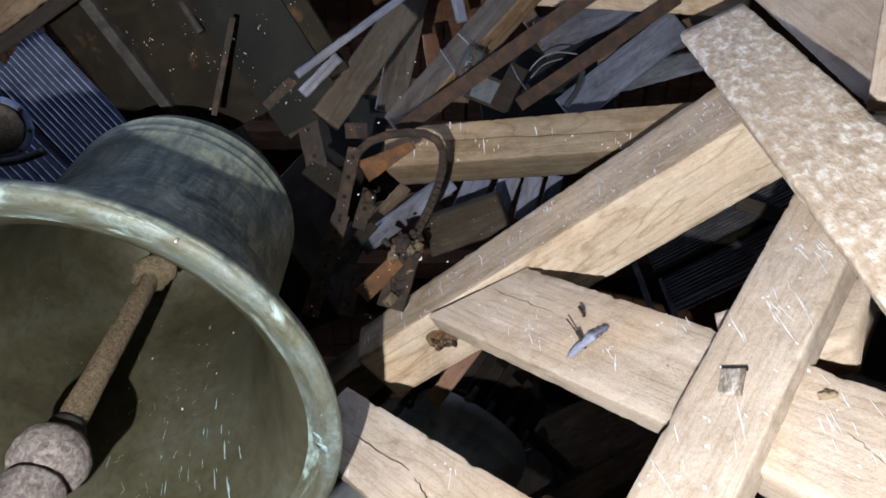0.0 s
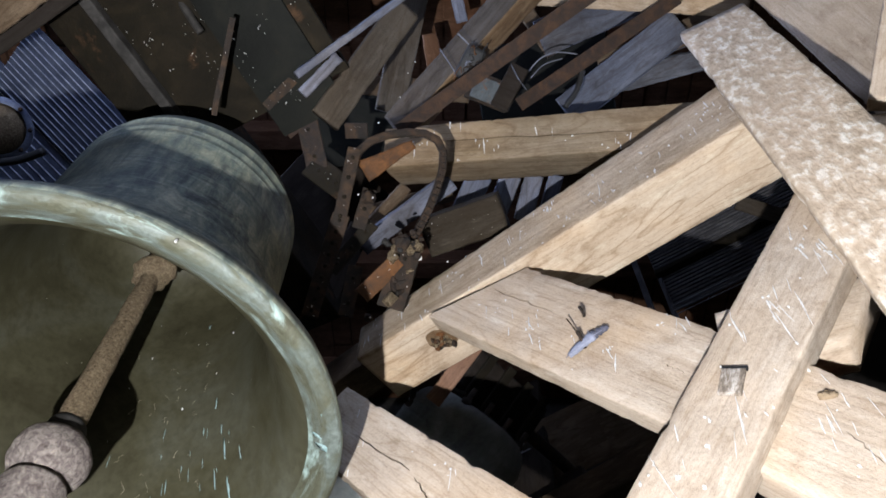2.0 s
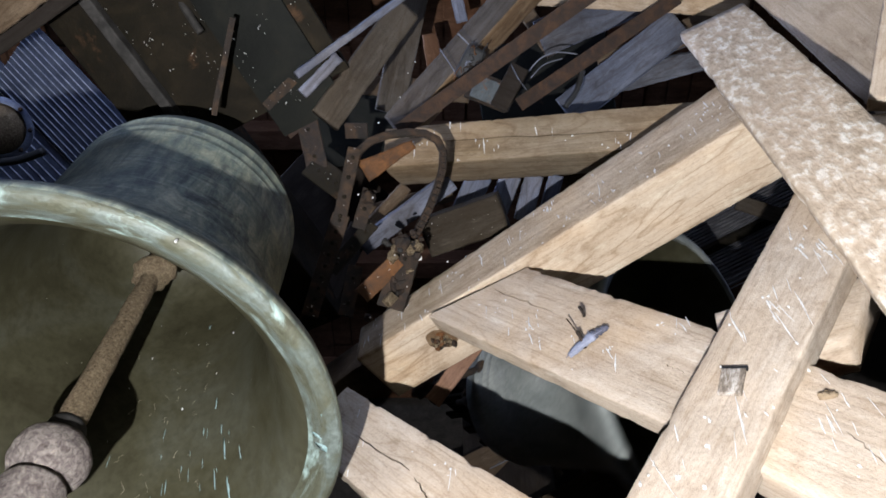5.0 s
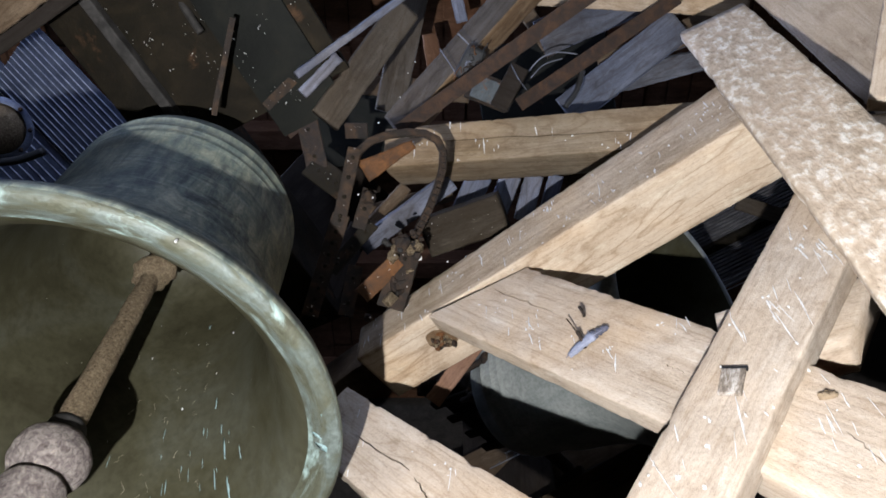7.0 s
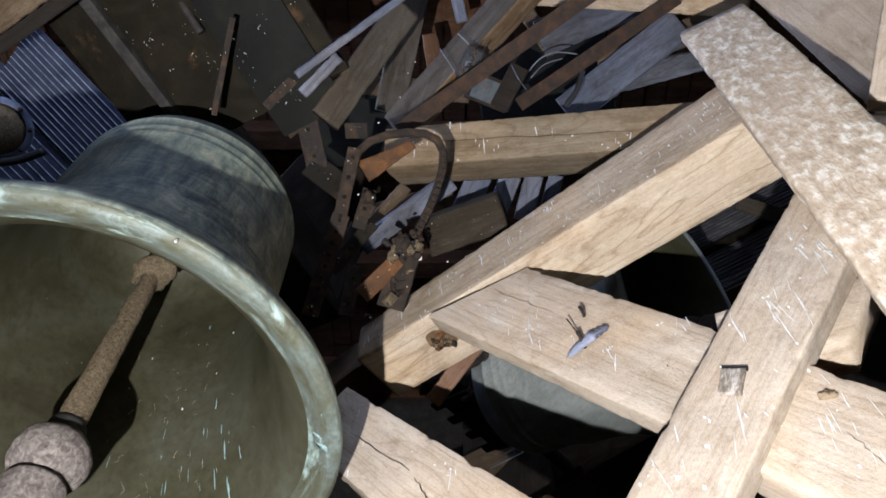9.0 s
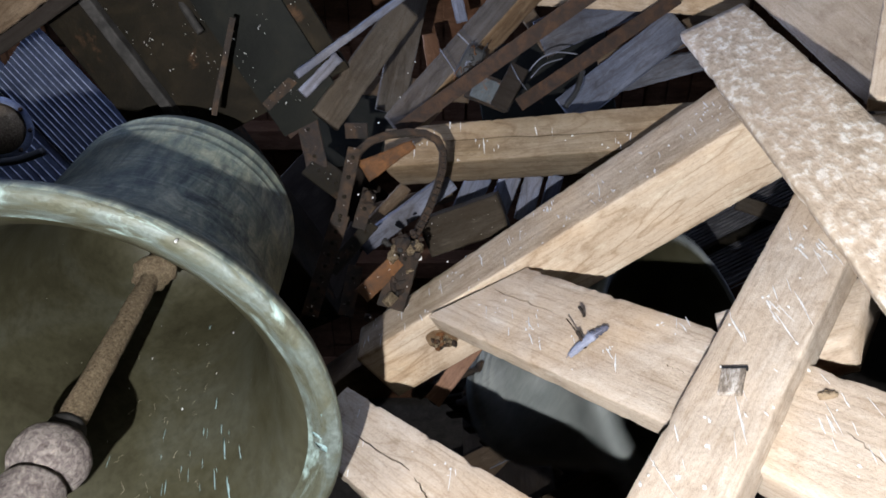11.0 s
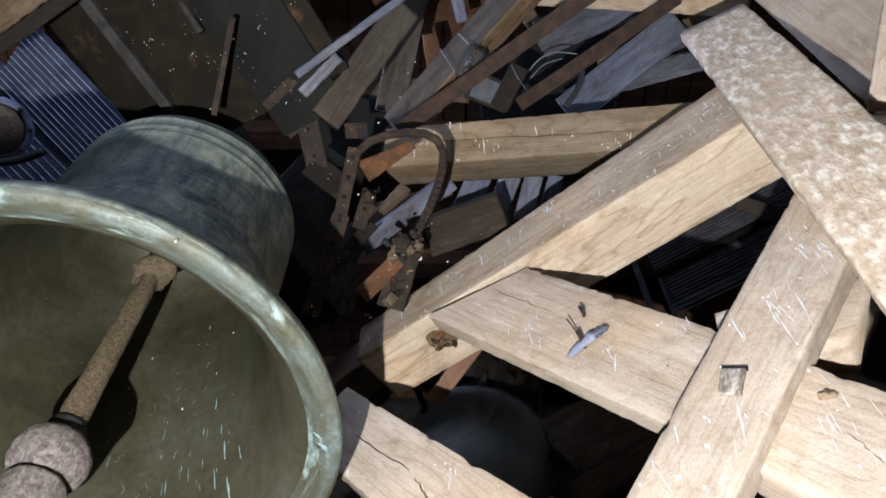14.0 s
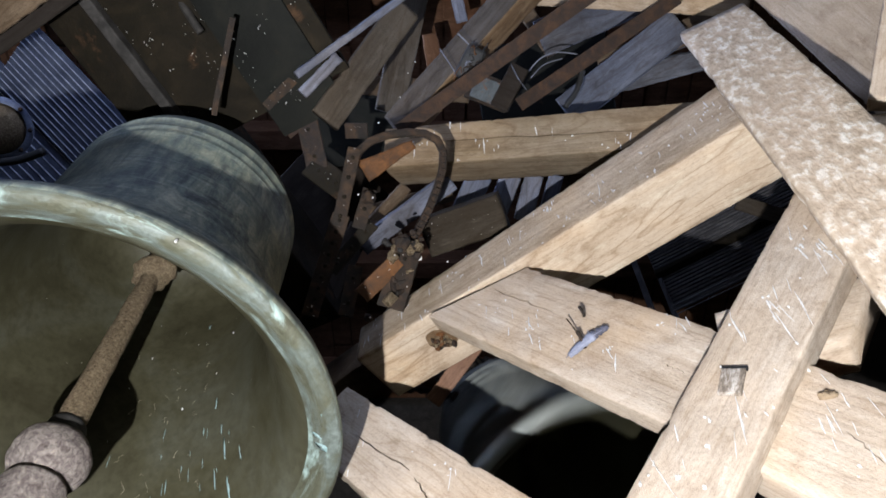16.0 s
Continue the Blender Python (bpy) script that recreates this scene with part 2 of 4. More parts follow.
BRONZE_OUT = bronze_skin()
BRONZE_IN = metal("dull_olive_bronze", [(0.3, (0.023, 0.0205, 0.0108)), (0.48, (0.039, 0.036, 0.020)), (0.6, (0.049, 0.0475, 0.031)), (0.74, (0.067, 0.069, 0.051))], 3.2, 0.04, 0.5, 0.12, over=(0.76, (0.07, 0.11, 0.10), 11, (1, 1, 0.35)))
BRONZE_GREY = metal("grey_patina_bronze", [(0.28, (0.105, 0.113, 0.105)), (0.45, (0.17, 0.182, 0.168)), (0.6, (0.225, 0.235, 0.215)), (0.75, (0.30, 0.31, 0.285))], 5, 0.05, 0.6, 0.35, (1.6, 1.6, 0.8), over=(0.64, (0.075, 0.08, 0.075), 8, (1, 1, 0.6)))
BRONZE_LIP = metal("verdigris_bronze_lip", [(0.28, (0.034, 0.032, 0.017)), (0.43, (0.062, 0.063, 0.040)), (0.56, (0.084, 0.099, 0.084)), (0.7, (0.15, 0.175, 0.16))], 7, 0.15, 0.6, 0.6, (1, 1, 7.0), over=(0.53, (0.21, 0.275, 0.245), 4.2, (1, 1, 7)))


# ---------------------------------------------------------------- tools
def part(name, bm, mat, parent=None, label="", smooth=True):
    me = bpy.data.meshes.new(name)
    bm.to_mesh(me)
    bm.free()
    for mt in mat if isinstance(mat, (list, tuple)) else (mat,):
        me.materials.append(mt)
    if smooth:
        for p in me.polygons:
            p.use_smooth = True
    ob = new(name, me)
    if parent:
        ob.parent = parent
    if label:
        tagged(ob, label)
    return ob


def thing(name, m, label, category, group="", kind=""):
    ob = new(name)
    ob.matrix_world = m
    ob.empty_display_size = 0.1
    return tagged(ob, label, category, group, kind)


def add_box(bm, size, m=Matrix(), bevel=0.0, seg=2):
    made = bmesh.ops.create_cube(bm, size=1.0, matrix=m @ Matrix.Diagonal((*size, 1)))
    if bevel:
        es = list({e for v in made["verts"] for e in v.link_edges})
        bmesh.ops.bevel(bm, geom=es, offset=bevel, segments=seg, affect="EDGES", profile=0.6)
    return bm


def box(size, m=Matrix(), bevel=0.004):
    return add_box(bmesh.new(), size, m, bevel)


def add_rod(bm, a, b, r0, r1=None, seg=14):
    a, b = Vector(a), Vector(b)
    q = (b - a).to_track_quat("Z", "Y").to_matrix().to_4x4()
    bmesh.ops.create_cone(bm, cap_ends=True, segments=seg, radius1=r0, radius2=r0 if r1 is None else r1, depth=(b - a).length, matrix=Matrix.Translation((a + b) / 2) @ q)
    return bm


def rough_up(bm, amount, scale, seed=0):
    for v in bm.verts:
        d = noise.noise_vector(v.co * scale + Vector((seed * 7.3, seed * 3.1, seed)))
        v.co += d * amount
    return bm


def lathe(profile, seg=96, closed=False):
    """Surface of revolution round z from (r, z) pairs."""
    bm = bmesh.new()
    rings = [[bm.verts.new((r * math.cos(2 * math.pi * i / seg), r * math.sin(2 * math.pi * i / seg), z)) for i in range(seg)] for r, z in profile]
    for a, b in zip(rings, rings[1:]):
        for i in range(seg):
            bm.faces.new((a[i], a[(i + 1) % seg], b[(i + 1) % seg], b[i]))
    if closed:
        for ring in (rings[0], rings[-1]):
            if len({v.co.to_tuple(5) for v in ring}) > 2:
                bm.faces.new(ring)
    return bm


def tube(points, r, seg=8, name="wire"):
    """A bent round bar through the points."""
    bm = bmesh.new()
    pts = [Vector(p) for p in points]
    fine = []
    for i in range(len(pts) - 1):
        p0, p1, p2, p3 = pts[max(i - 1, 0)], pts[i], pts[i + 1], pts[min(i + 2, len(pts) - 1)]
        for k in range(6):
            t = k / 6
            fine.append(0.5 * ((2 * p1) + (p2 - p0) * t + (2 * p0 - 5 * p1 + 4 * p2 - p3) * t * t + (3 * p1 - p0 - 3 * p2 + p3) * t ** 3))
    fine.append(pts[-1])
    rings = []
    for i, p in enumerate(fine):
        d = fine[min(i + 1, len(fine) - 1)] - fine[max(i - 1, 0)]
        q = d.to_track_quat("Z", "Y")
        rings.append([bm.verts.new(p + q @ Vector((r * math.cos(2 * math.pi * k / seg), r * math.sin(2 * math.pi * k / seg), 0))) for k in range(seg)])
    for a, b in zip(rings, rings[1:]):
        for k in range(seg):
            bm.faces.new((a[k], a[(k + 1) % seg], b[(k + 1) % seg], b[k]))
    bm.faces.new(rings[0]), bm.faces.new(rings[-1])
    return bm


def beam_mesh(length, w0, w1, thick, seed, two=False, wear=0.0045, corner=0.005, wave=0.0012, skew0=0.0, skew1=0.0):
    """A sawn, slightly waney timber: x along it from 0, its front face at z = 0 and its back at -thick; skew slants the ends."""
    bm = bmesh.new()
    nx = max(6, min(130, int(length / 0.012)))
    ny, nz = 8, 6

    def outline(w):
        y, z, c = w / 2, thick, corner
        pts = [(-y + c + (2 * y - 2 * c) * i / ny, 0.0) for i in range(ny + 1)]
        pts += [(y - c * 0.3, -c * 0.3), (y, -c)]
        pts += [(y, -c - (z - 2 * c) * i / nz) for i in range(1, nz + 1)]
        pts += [(y - c * 0.3, -z + c * 0.3), (y - c, -z)]
        pts += [(y - c - (2 * y - 2 * c) * i / ny, -z) for i in range(1, ny + 1)]
        pts += [(-y + c * 0.3, -z + c * 0.3), (-y, -z + c)]
        pts += [(-y, -z + c + (z - 2 * c) * i / nz) for i in range(1, nz + 1)]
        pts += [(-y + c * 0.3, -c * 0.3)]
        return pts
    rings = []
    for i in range(nx + 1):
        u = i / nx
        x = u * length
        w = w0 + (w1 - w0) * u
        ring = []
        for y, z in outline(w):
            edge = max(0.0, abs(y) / (w / 2) - 0.75) * 4
            s = Vector((x * 2.2, y * 6, z * 6 + seed * 13.7))
            big = noise.noise_vector(s) * wave
            nick = noise.noise(Vector((x * 42, y * 9 + seed * 5.1, z * 9))) * 0.7 + 0.5 * noise.noise(Vector((x * 11, y * 5 + seed * 3.3, z * 5)))
            fine = noise.noise(Vector((x * 70, y * 40 + seed, z * 40))) * wear * 0.22
            pull = max(0.0, nick - 0.12) * wear * 2.2 * edge
            k = 1 - pull / max(w / 2, 0.01)
            xs = x + (y / w) * (skew0 * (1 - u) + skew1 * u)
            ring.append(bm.verts.new((xs, y * k + big.y + fine, z * (1 - pull * 2) - pull * 0.6 + big.z * 0.7 + fine)))
        rings.append(ring)
    n = len(rings[0])
    for a, b in zip(rings, rings[1:]):
        for k in range(n):
            fc = bm.faces.new((a[k], b[k], b[(k + 1) % n], a[(k + 1) % n]))
            fc.material_index = 1 if two and k > 2 * ny + nz + 4 else 0
    for ring, flip in ((rings[0], False), (rings[-1], True)):
        c = bm.verts.new(sum((v.co for v in ring), Vector()) / n)
        for k in range(n):
            f3 = (ring[k], ring[(k + 1) % n], c)
            bm.faces.new(f3[::-1] if flip else f3)
    bmesh.ops.recalc_face_normals(bm, faces=bm.faces)
    return bm


def crack_cut(ob, runs):
    """Cuts drying cracks into the front of a timber: runs of (x0, y0, x1, y1, width)."""
    rnd = random.Random(len(runs) * 17 + int(runs[0][0] * 100))
    bm = bmesh.new()
    for x0, y0, x1, y1, wd in runs:
        k = 14
        rows = []
        for i in range(k + 1):
            u = i / k
            half = wd * 0.5 * max(0.08, math.sin(math.pi * min(1, max(0, u))) ** 0.6) * rnd.uniform(0.6, 1.2)
            x, y = x0 + (x1 - x0) * u, y0 + (y1 - y0) * u + rnd.uniform(-1, 1) * 0.0035
            rows.append([bm.verts.new(p) for p in ((x, y - half, 0.03), (x, y + half, 0.03), (x, y + half * 0.5, -0.022), (x, y - half * 0.5, -0.022))])
        for a, b in zip(rows, rows[1:]):
            for j in range(4):
                bm.faces.new((a[j], b[j], b[(j + 1) % 4], a[(j + 1) % 4]))
        bm.faces.new(rows[0]), bm.faces.new(rows[-1][::-1])
    bmesh.ops.recalc_face_normals(bm, faces=bm.faces)
    cutter = part("cutter", bm, WOOD_BLACK, smooth=False)
    cutter.matrix_world = ob.matrix_world
    mod = ob.modifiers.new("cracks", "BOOLEAN")
    mod.operation, mod.object, mod.solver = "DIFFERENCE", cutter, "EXACT"
    bpy.context.view_layer.update()
    dg = bpy.context.evaluated_depsgraph_get()
    me = bpy.data.meshes.new_from_object(ob.evaluated_get(dg))
    ob.modifiers.clear()
    me.set_sharp_from_angle(angle=radians(38))
    ob.data = me
    bpy.data.objects.remove(cutter)


def splashes(parent, length, width, count, seed, fall, size=0.02, spread=None):
    """Dried droppings that have run down the front face of a timber: fall is 'down' in the timber's own x, y."""
    rnd = random.Random(seed)
    bm = bmesh.new()
    d = Vector((fall[0], fall[1], 0)).normalized()
    side = Vector((-d.y, d.x, 0))
    x0, x1 = spread or (0.03, length - 0.03)
    near = None
    for _ in range(count):
        if rnd.random() < 0.6 or not near:
            near = Vector((rnd.uniform(x0, x1), rnd.uniform(-0.46, 0.46) * width, 0.0012))
            c = near
        else:
            c = near + Vector((rnd.gauss(0, 0.018), rnd.gauss(0, 0.012), 0))
        ln = size * rnd.choice((0.15, 0.25, 0.4, 0.9, 1.6, 2.4)) * rnd.uniform(0.6, 1.3)
        wd = rnd.uniform(0.0007, 0.0021) * (1.8 if ln < size * 0.5 else 1)
        if not abs((c + d * ln).y) < width * 0.49:
            continue
        k = 5
        d = Vector((fall[0] + rnd.gauss(0, 0.13), fall[1] + rnd.gauss(0, 0.13), 0)).normalized()
        side = Vector((-d.y, d.x, 0))
        ups, los, mids = [], [], []
        for i in range(k + 1):
            u = i / k
            hw = wd * (0.35 + 0.65 * math.sin(math.pi * min(1, u * 0.9 + 0.1)) ** 0.7) * rnd.uniform(0.6, 1.2) * (1 if 0 < i < k else 0.3)
            p = c + d * ln * u + side * rnd.uniform(-0.4, 0.4) * wd
            ups.append(bm.verts.new(p + side * hw)), los.append(bm.verts.new(p - side * hw))
            mids.append(bm.verts.new(p + Vector((0, 0, 0.0014))))
        for i in range(k):
            bm.faces.new((ups[i], ups[i + 1], mids[i + 1], mids[i]))
            bm.faces.new((mids[i], mids[i + 1], los[i + 1], los[i]))
    bmesh.ops.recalc_face_normals(bm, faces=bm.faces)
    return tagged(part("droppings", bm, DROP, parent, "dried white bird droppings"), kind="stuff")


def in_frame(beta, dist):
    """Axes of an upright timber frame: x along it, y up, z towards the visitor; dist from the visitor."""
    b = radians(beta)
    h, n = Vector((math.cos(b), math.sin(b), 0)), Vector((-math.sin(b), math.cos(b), 0))
    return Matrix((((h.x, 0, -n.x, n.x * dist)), (h.y, 0, -n.y, n.y * dist), (h.z, 1, -n.z, 0), (0, 0, 0, 1)))


def timber(name, base, a, b, w0, w1, thick, off, mat, label, seed, category="beam", group="", over=0.0, cracks=None, drops=0, dropsize=0.02, spread=None, **more):
    """One timber of an upright frame, from a to b in the frame's own x, y, its front face 'off' before the frame's plane."""
    a, b = Vector((*a, off)), Vector((*b, off))
    d = (b - a).normalized()
    a, b = a - d * over, b + d * over
    y = Vector((-d.y, d.x, 0))
    m = base @ Matrix(((d.x, y.x, 0, a.x), (d.y, y.y, 0, a.y), (0, 0, 1, a.z), (0, 0, 0, 1)))
    length = (b - a).length
    ob = part(name, beam_mesh(length, w0, w1, thick, seed, **more), mat)
    ob.matrix_world = m
    tagged(ob, label, category, group)
    if cracks:
        crack_cut(ob, cracks)
    if drops:
        splashes(ob, length, (w0 + w1) / 2, drops, seed, (-d.y, -y.y), dropsize, spread)
    return ob


def spar(name, a, b, width, thick, mat, label, seed, category="board", group="", turn=0.0, facing=EYE, **more):
    """A loose timber between two places in the room, its broad face turned towards 'facing', then by 'turn' degrees about its length."""
    a, b = Vector(a), Vector(b)
    d = (b - a).normalized()
    z = Vector(facing) - (a + b) / 2
    z = (z - d * z.dot(d)).normalized()
    y = z.cross(d)
    m = Matrix(((d.x, y.x, z.x, a.x), (d.y, y.y, z.y, a.y), (d.z, y.z, z.z, a.z), (0, 0, 0, 1))) @ pose(0, 0, 0, turn)
    ob = part(name, beam_mesh((b - a).length, width, width, thick, seed, **{"corner": min(0.006, thick * 0.3), **more}), mat)
    ob.matrix_world = m
    return tagged(ob, label, category, group)


# ---------------------------------------------------------------- the bell chamber
def wall(name, lo, hi, mat, label, holes=()):
    """A wall box between two corners; holes are boxes left open, cut through along the wall's thin side."""
    lo, hi = Vector(lo), Vector(hi)
    ax = min(range(3), key=lambda i: hi[i] - lo[i])
    u, v = [i for i in range(3) if i != ax]
    us = sorted({lo[u], hi[u], *[h[0][0] for h in holes], *[h[1][0] for h in holes]})
    vs = sorted({lo[v], hi[v], *[h[0][1] for h in holes], *[h[1][1] for h in holes]})
    bm = bmesh.new()
    for i in range(len(us) - 1):
        for j in range(len(vs) - 1):
            cu, cv = (us[i] + us[i + 1]) / 2, (vs[j] + vs[j + 1]) / 2
            if any(h[0][0] < cu < h[1][0] and h[0][1] < cv < h[1][1] for h in holes):
                continue
            c, s = Vector((0, 0, 0)), Vector((0, 0, 0))
            c[u], c[v], c[ax] = cu, cv, (lo[ax] + hi[ax]) / 2
            s[u], s[v], s[ax] = us[i + 1] - us[i], vs[j + 1] - vs[j], hi[ax] - lo[ax]
            add_box(bm, s, Matrix.Translation(c))
    bmesh.ops.remove_doubles(bm, verts=bm.verts, dist=0.0005)
    return tagged(part(name, bm, mat, smooth=False), label, "wall", kind="structure")


ROOF = 5.9
tagged(part("floor", box((6.0, 6.4, 0.2), Matrix.Translation((0, 1.4, -0.1)), 0), WOOD_DARK, smooth=False), "grimy plank floor of the bell chamber", "floor", kind="structure")
roof = box((6.0, 6.4, 0.2), Matrix.Translation((0, 1.4, ROOF + 0.14)), 0)
for i in range(44):
    for j in range(5):
        add_box(roof, (0.125, 1.26, 0.03), pose(-2.9 + i * 0.135, -1.1 + j * 1.28 + 0.3 * (i % 3), ROOF + 0.02 + 0.006 * ((i * 7 + j * 3) % 4)))
for j in range(6):
    add_box(roof, (6.0, 0.12, 0.16), pose(0, -0.9 + j * 0.95, ROOF - 0.07))
tagged(part("ceiling", roof, WOOD_RED, smooth=False), "reddish-brown boards and joists over the bells", "ceiling", kind="structure")
wall("wall_north", (-3.0, 4.2, 0), (3.0, 4.6, ROOF), MORTAR, "dark rubble and brick tower wall")
# the doorway hole is added only for the fill light
wall("wall_south", (-3.0, -1.8, 0), (3.0, -1.4, ROOF), MORTAR, "dark rubble and brick tower wall with an opening and an added doorway", [((-2.0, 3.7), (-0.6, 4.9)), ((0.3, 0.0), (1.2, 2.05))])
wall("wall_west", (-3.0, -1.4, 0), (-2.6, 4.2, ROOF), MORTAR, "dark brick tower wall with an opening", [((1.0, 4.7), (2.4, 5.7))])
wall("wall_east", (2.6, -1.4, 0), (3.0, 4.2, ROOF), MORTAR, "dark rubble and brick tower wall with an opening", [((1.2, 4.6), (2.6, 5.6))])

# ---------------------------------------------------------------- the oak bell frame
FR = in_frame(-28, 1.213)
FT = in_frame(-38, 1.111)
timber("beam", FT, (-1.22, 3.461), (0.293, 3.483), 0.162, 0.269, 0.21, 0.0, [WOOD_OLD, WOOD_WARM], "weathered oak head beam with pale underside", 1, two=True, drops=150, dropsize=0.022)
timber("brace", FR, (-0.466, 3.242), (-0.037, 2.696), 0.275, 0.258, 0.06, 0.0, WOOD_FRESH, "pale sawn oak brace streaked with droppings", 2, "brace", "braces of the bell frame", 0.105,
       cracks=[(0.03, 0.027, 0.33, 0.025, 0.0065), (0.70, 0.005, 0.76, 0.0, 0.0055)], drops=60, skew0=0.1815)
timber("brace", FR, (-0.30, 2.230), (0.60, 3.292), 0.182, 0.19, 0.07, 0.045, WOOD_FRESH, "pale oak diagonal brace crossing the frame", 3, "brace", "braces of the bell frame", 0.0, drops=120, dropsize=0.044)
timber("brace", FR, (0.035, 2.598), (0.50, 1.96), 0.252, 0.252, 0.10, 0.0, WOOD_FRESH, "pale oak brace with a knot", 4, "brace", "braces of the bell frame", 0.03,
       cracks=[(0.21, 0.022, 0.30, -0.012, 0.005)], drops=48, dropsize=0.03, skew0=0.0)
timber("brace", FR, (-0.931, 2.961), (-0.40, 2.337), 0.192, 0.222, 0.10, 0.0, WOOD_FRESH, "pale oak brace with a long drying crack", 5, "brace", "braces of the bell frame", 0.15,
       cracks=[(0.18, 0.0, 0.45, 0.006, 0.008), (0.47, 0.002, 0.62, -0.034, 0.007)], drops=34)
timber("post", FR, (0.394, 3.770), (0.330, 0.0), 0.196, 0.25, 0.035, 0.27, CRUST, "upright oak board crusted with lumpy droppings", 6, "post", "", 0.0, corner=0.008, wear=0.005)  # stands on the sill below
timber("rail", FR, (0.03, 2.815), (0.315, 2.765), 0.19, 0.17, 0.10, -0.03, WOOD_FRESH, "short pale oak rail behind the brace", 7, "rail", skew1=0.09)

cross = spar("beam", (-0.217, 1.219, 4.092), (0.898, 0.983, 3.792), 0.155, 0.20, WOOD_CROSS, "old oak cross beam split along its side", 8, "beam", turn=-24, corner=0.008)
crack_cut(cross, [(0.05, 0.015, 0.95, -0.012, 0.005)])
splashes(cross, 1.2, 0.16, 44, 8, (0.05, -1))
spar("beam", (0.212, 0.738, 4.591), (1.126, 0.730, 4.359), 0.17, 0.15, WOOD_OLD, "oak beam under the tower roof", 9, "beam")
spar("post", (1.089, 0.526, 4.038), (1.323, 0.739, 3.307), 0.315, 0.12, WOOD_TAN, "broad old oak post with fine cracks", 10, "post")
spar("post", (1.180, 0.448, 3.530), (1.073, 0.695, 3.253), 0.085, 0.06, WOOD_FRESH, "pale edge of a sawn oak post", 11, "post")
spar("beam", (-1.152, 0.545, 3.230), (-0.807, 0.343, 3.240), 0.125, 0.05, WOOD_DARK, "old oak beam above the bell", 12, "beam")
# separate near-black timber stands in for the shaded side of the beam above
spar("beam", (-1.204, 0.654, 3.278), (-0.774, 0.397, 3.384), 0.06, 0.08, WOOD_BLACK, "near-black strip for the beam's shaded side", 13, "beam")


# ---------------------------------------------------------------- bells
def bell_profile(R, rs, stretch):
    """Outer and inner outline of a bell from the lip up: (radius, height)."""
    outer = [(0.985, 0.0), (1.0, 0.012), (1.0, 0.03), (0.992, 0.055), (0.976, 0.085), (0.972, 0.09), (0.955, 0.115), (0.925, 0.15), (0.87, 0.22), (0.80, 0.29), (0.73, 0.37), (0.68, 0.45), (0.64, 0.55),
             (0.61, 0.67), (0.592, 0.80), (0.585, 0.95), (rs + 0.006, 1.08), (rs + 0.003, 1.14), (rs + 0.0065, 1.147), (rs + 0.0065, 1.155), (rs + 0.002, 1.165), (rs + 0.001, 1.20), (rs + 0.006, 1.207), (rs + 0.006, 1.215), (rs, 1.227),
             (rs - 0.002, 1.28), (rs + 0.002, 1.287), (rs + 0.003, 1.295), (rs - 0.006, 1.30), (rs - 0.03, 1.38), (rs - 0.065, 1.43), (rs - 0.12, 1.47), (rs - 0.20, 1.49), (rs - 0.30, 1.50)]
    inner = [(0.960, -0.003), (0.925, 0.010), (0.870, 0.043), (0.820, 0.09), (0.770, 0.15), (0.728, 0.22), (0.675, 0.32), (0.625, 0.43), (0.582, 0.58), (0.548, 0.78), (0.525, 1.0), (0.515, 1.2), (0.47, 1.33), (0.36, 1.40), (0.15, 1.43), (0.012, 1.43)]
    return [(r * R, z * R * stretch) for r, z in outer], [(r * R, z * R * stretch) for r, z in inner]


def bell_body(R, rs, stretch, drop, parent, seg=128, skin=BRONZE_OUT, lip=BRONZE_LIP, inside=BRONZE_IN, lips=2):
    """The bell's wall hung 'drop' under its parent: outside, lip and inside in their own patina."""
    outer, inner = bell_profile(R, rs, stretch)
    top = outer[-1][1]
    line = [(r, z) for r, z in outer[::-1]] + inner
    bm = lathe([(r, z - top - drop) for r, z in line], seg)
    bmesh.ops.recalc_face_normals(bm, faces=bm.faces)
    lip_hi, lip_lo = outer[1][1] - top - drop, inner[lips][1] - top - drop + 0.004
    n_out = len(outer)
    for i, fc in enumerate(bm.faces):
        ring = i // seg
        c = fc.calc_center_median()
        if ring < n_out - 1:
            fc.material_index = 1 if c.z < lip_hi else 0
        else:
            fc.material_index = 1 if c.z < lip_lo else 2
    for v in bm.verts:
        v.co += noise.noise_vector(v.co * 9) * 0.0012
    return part("body", bm, [skin, lip, inside], parent, "cast bronze with green patina and pale lip")


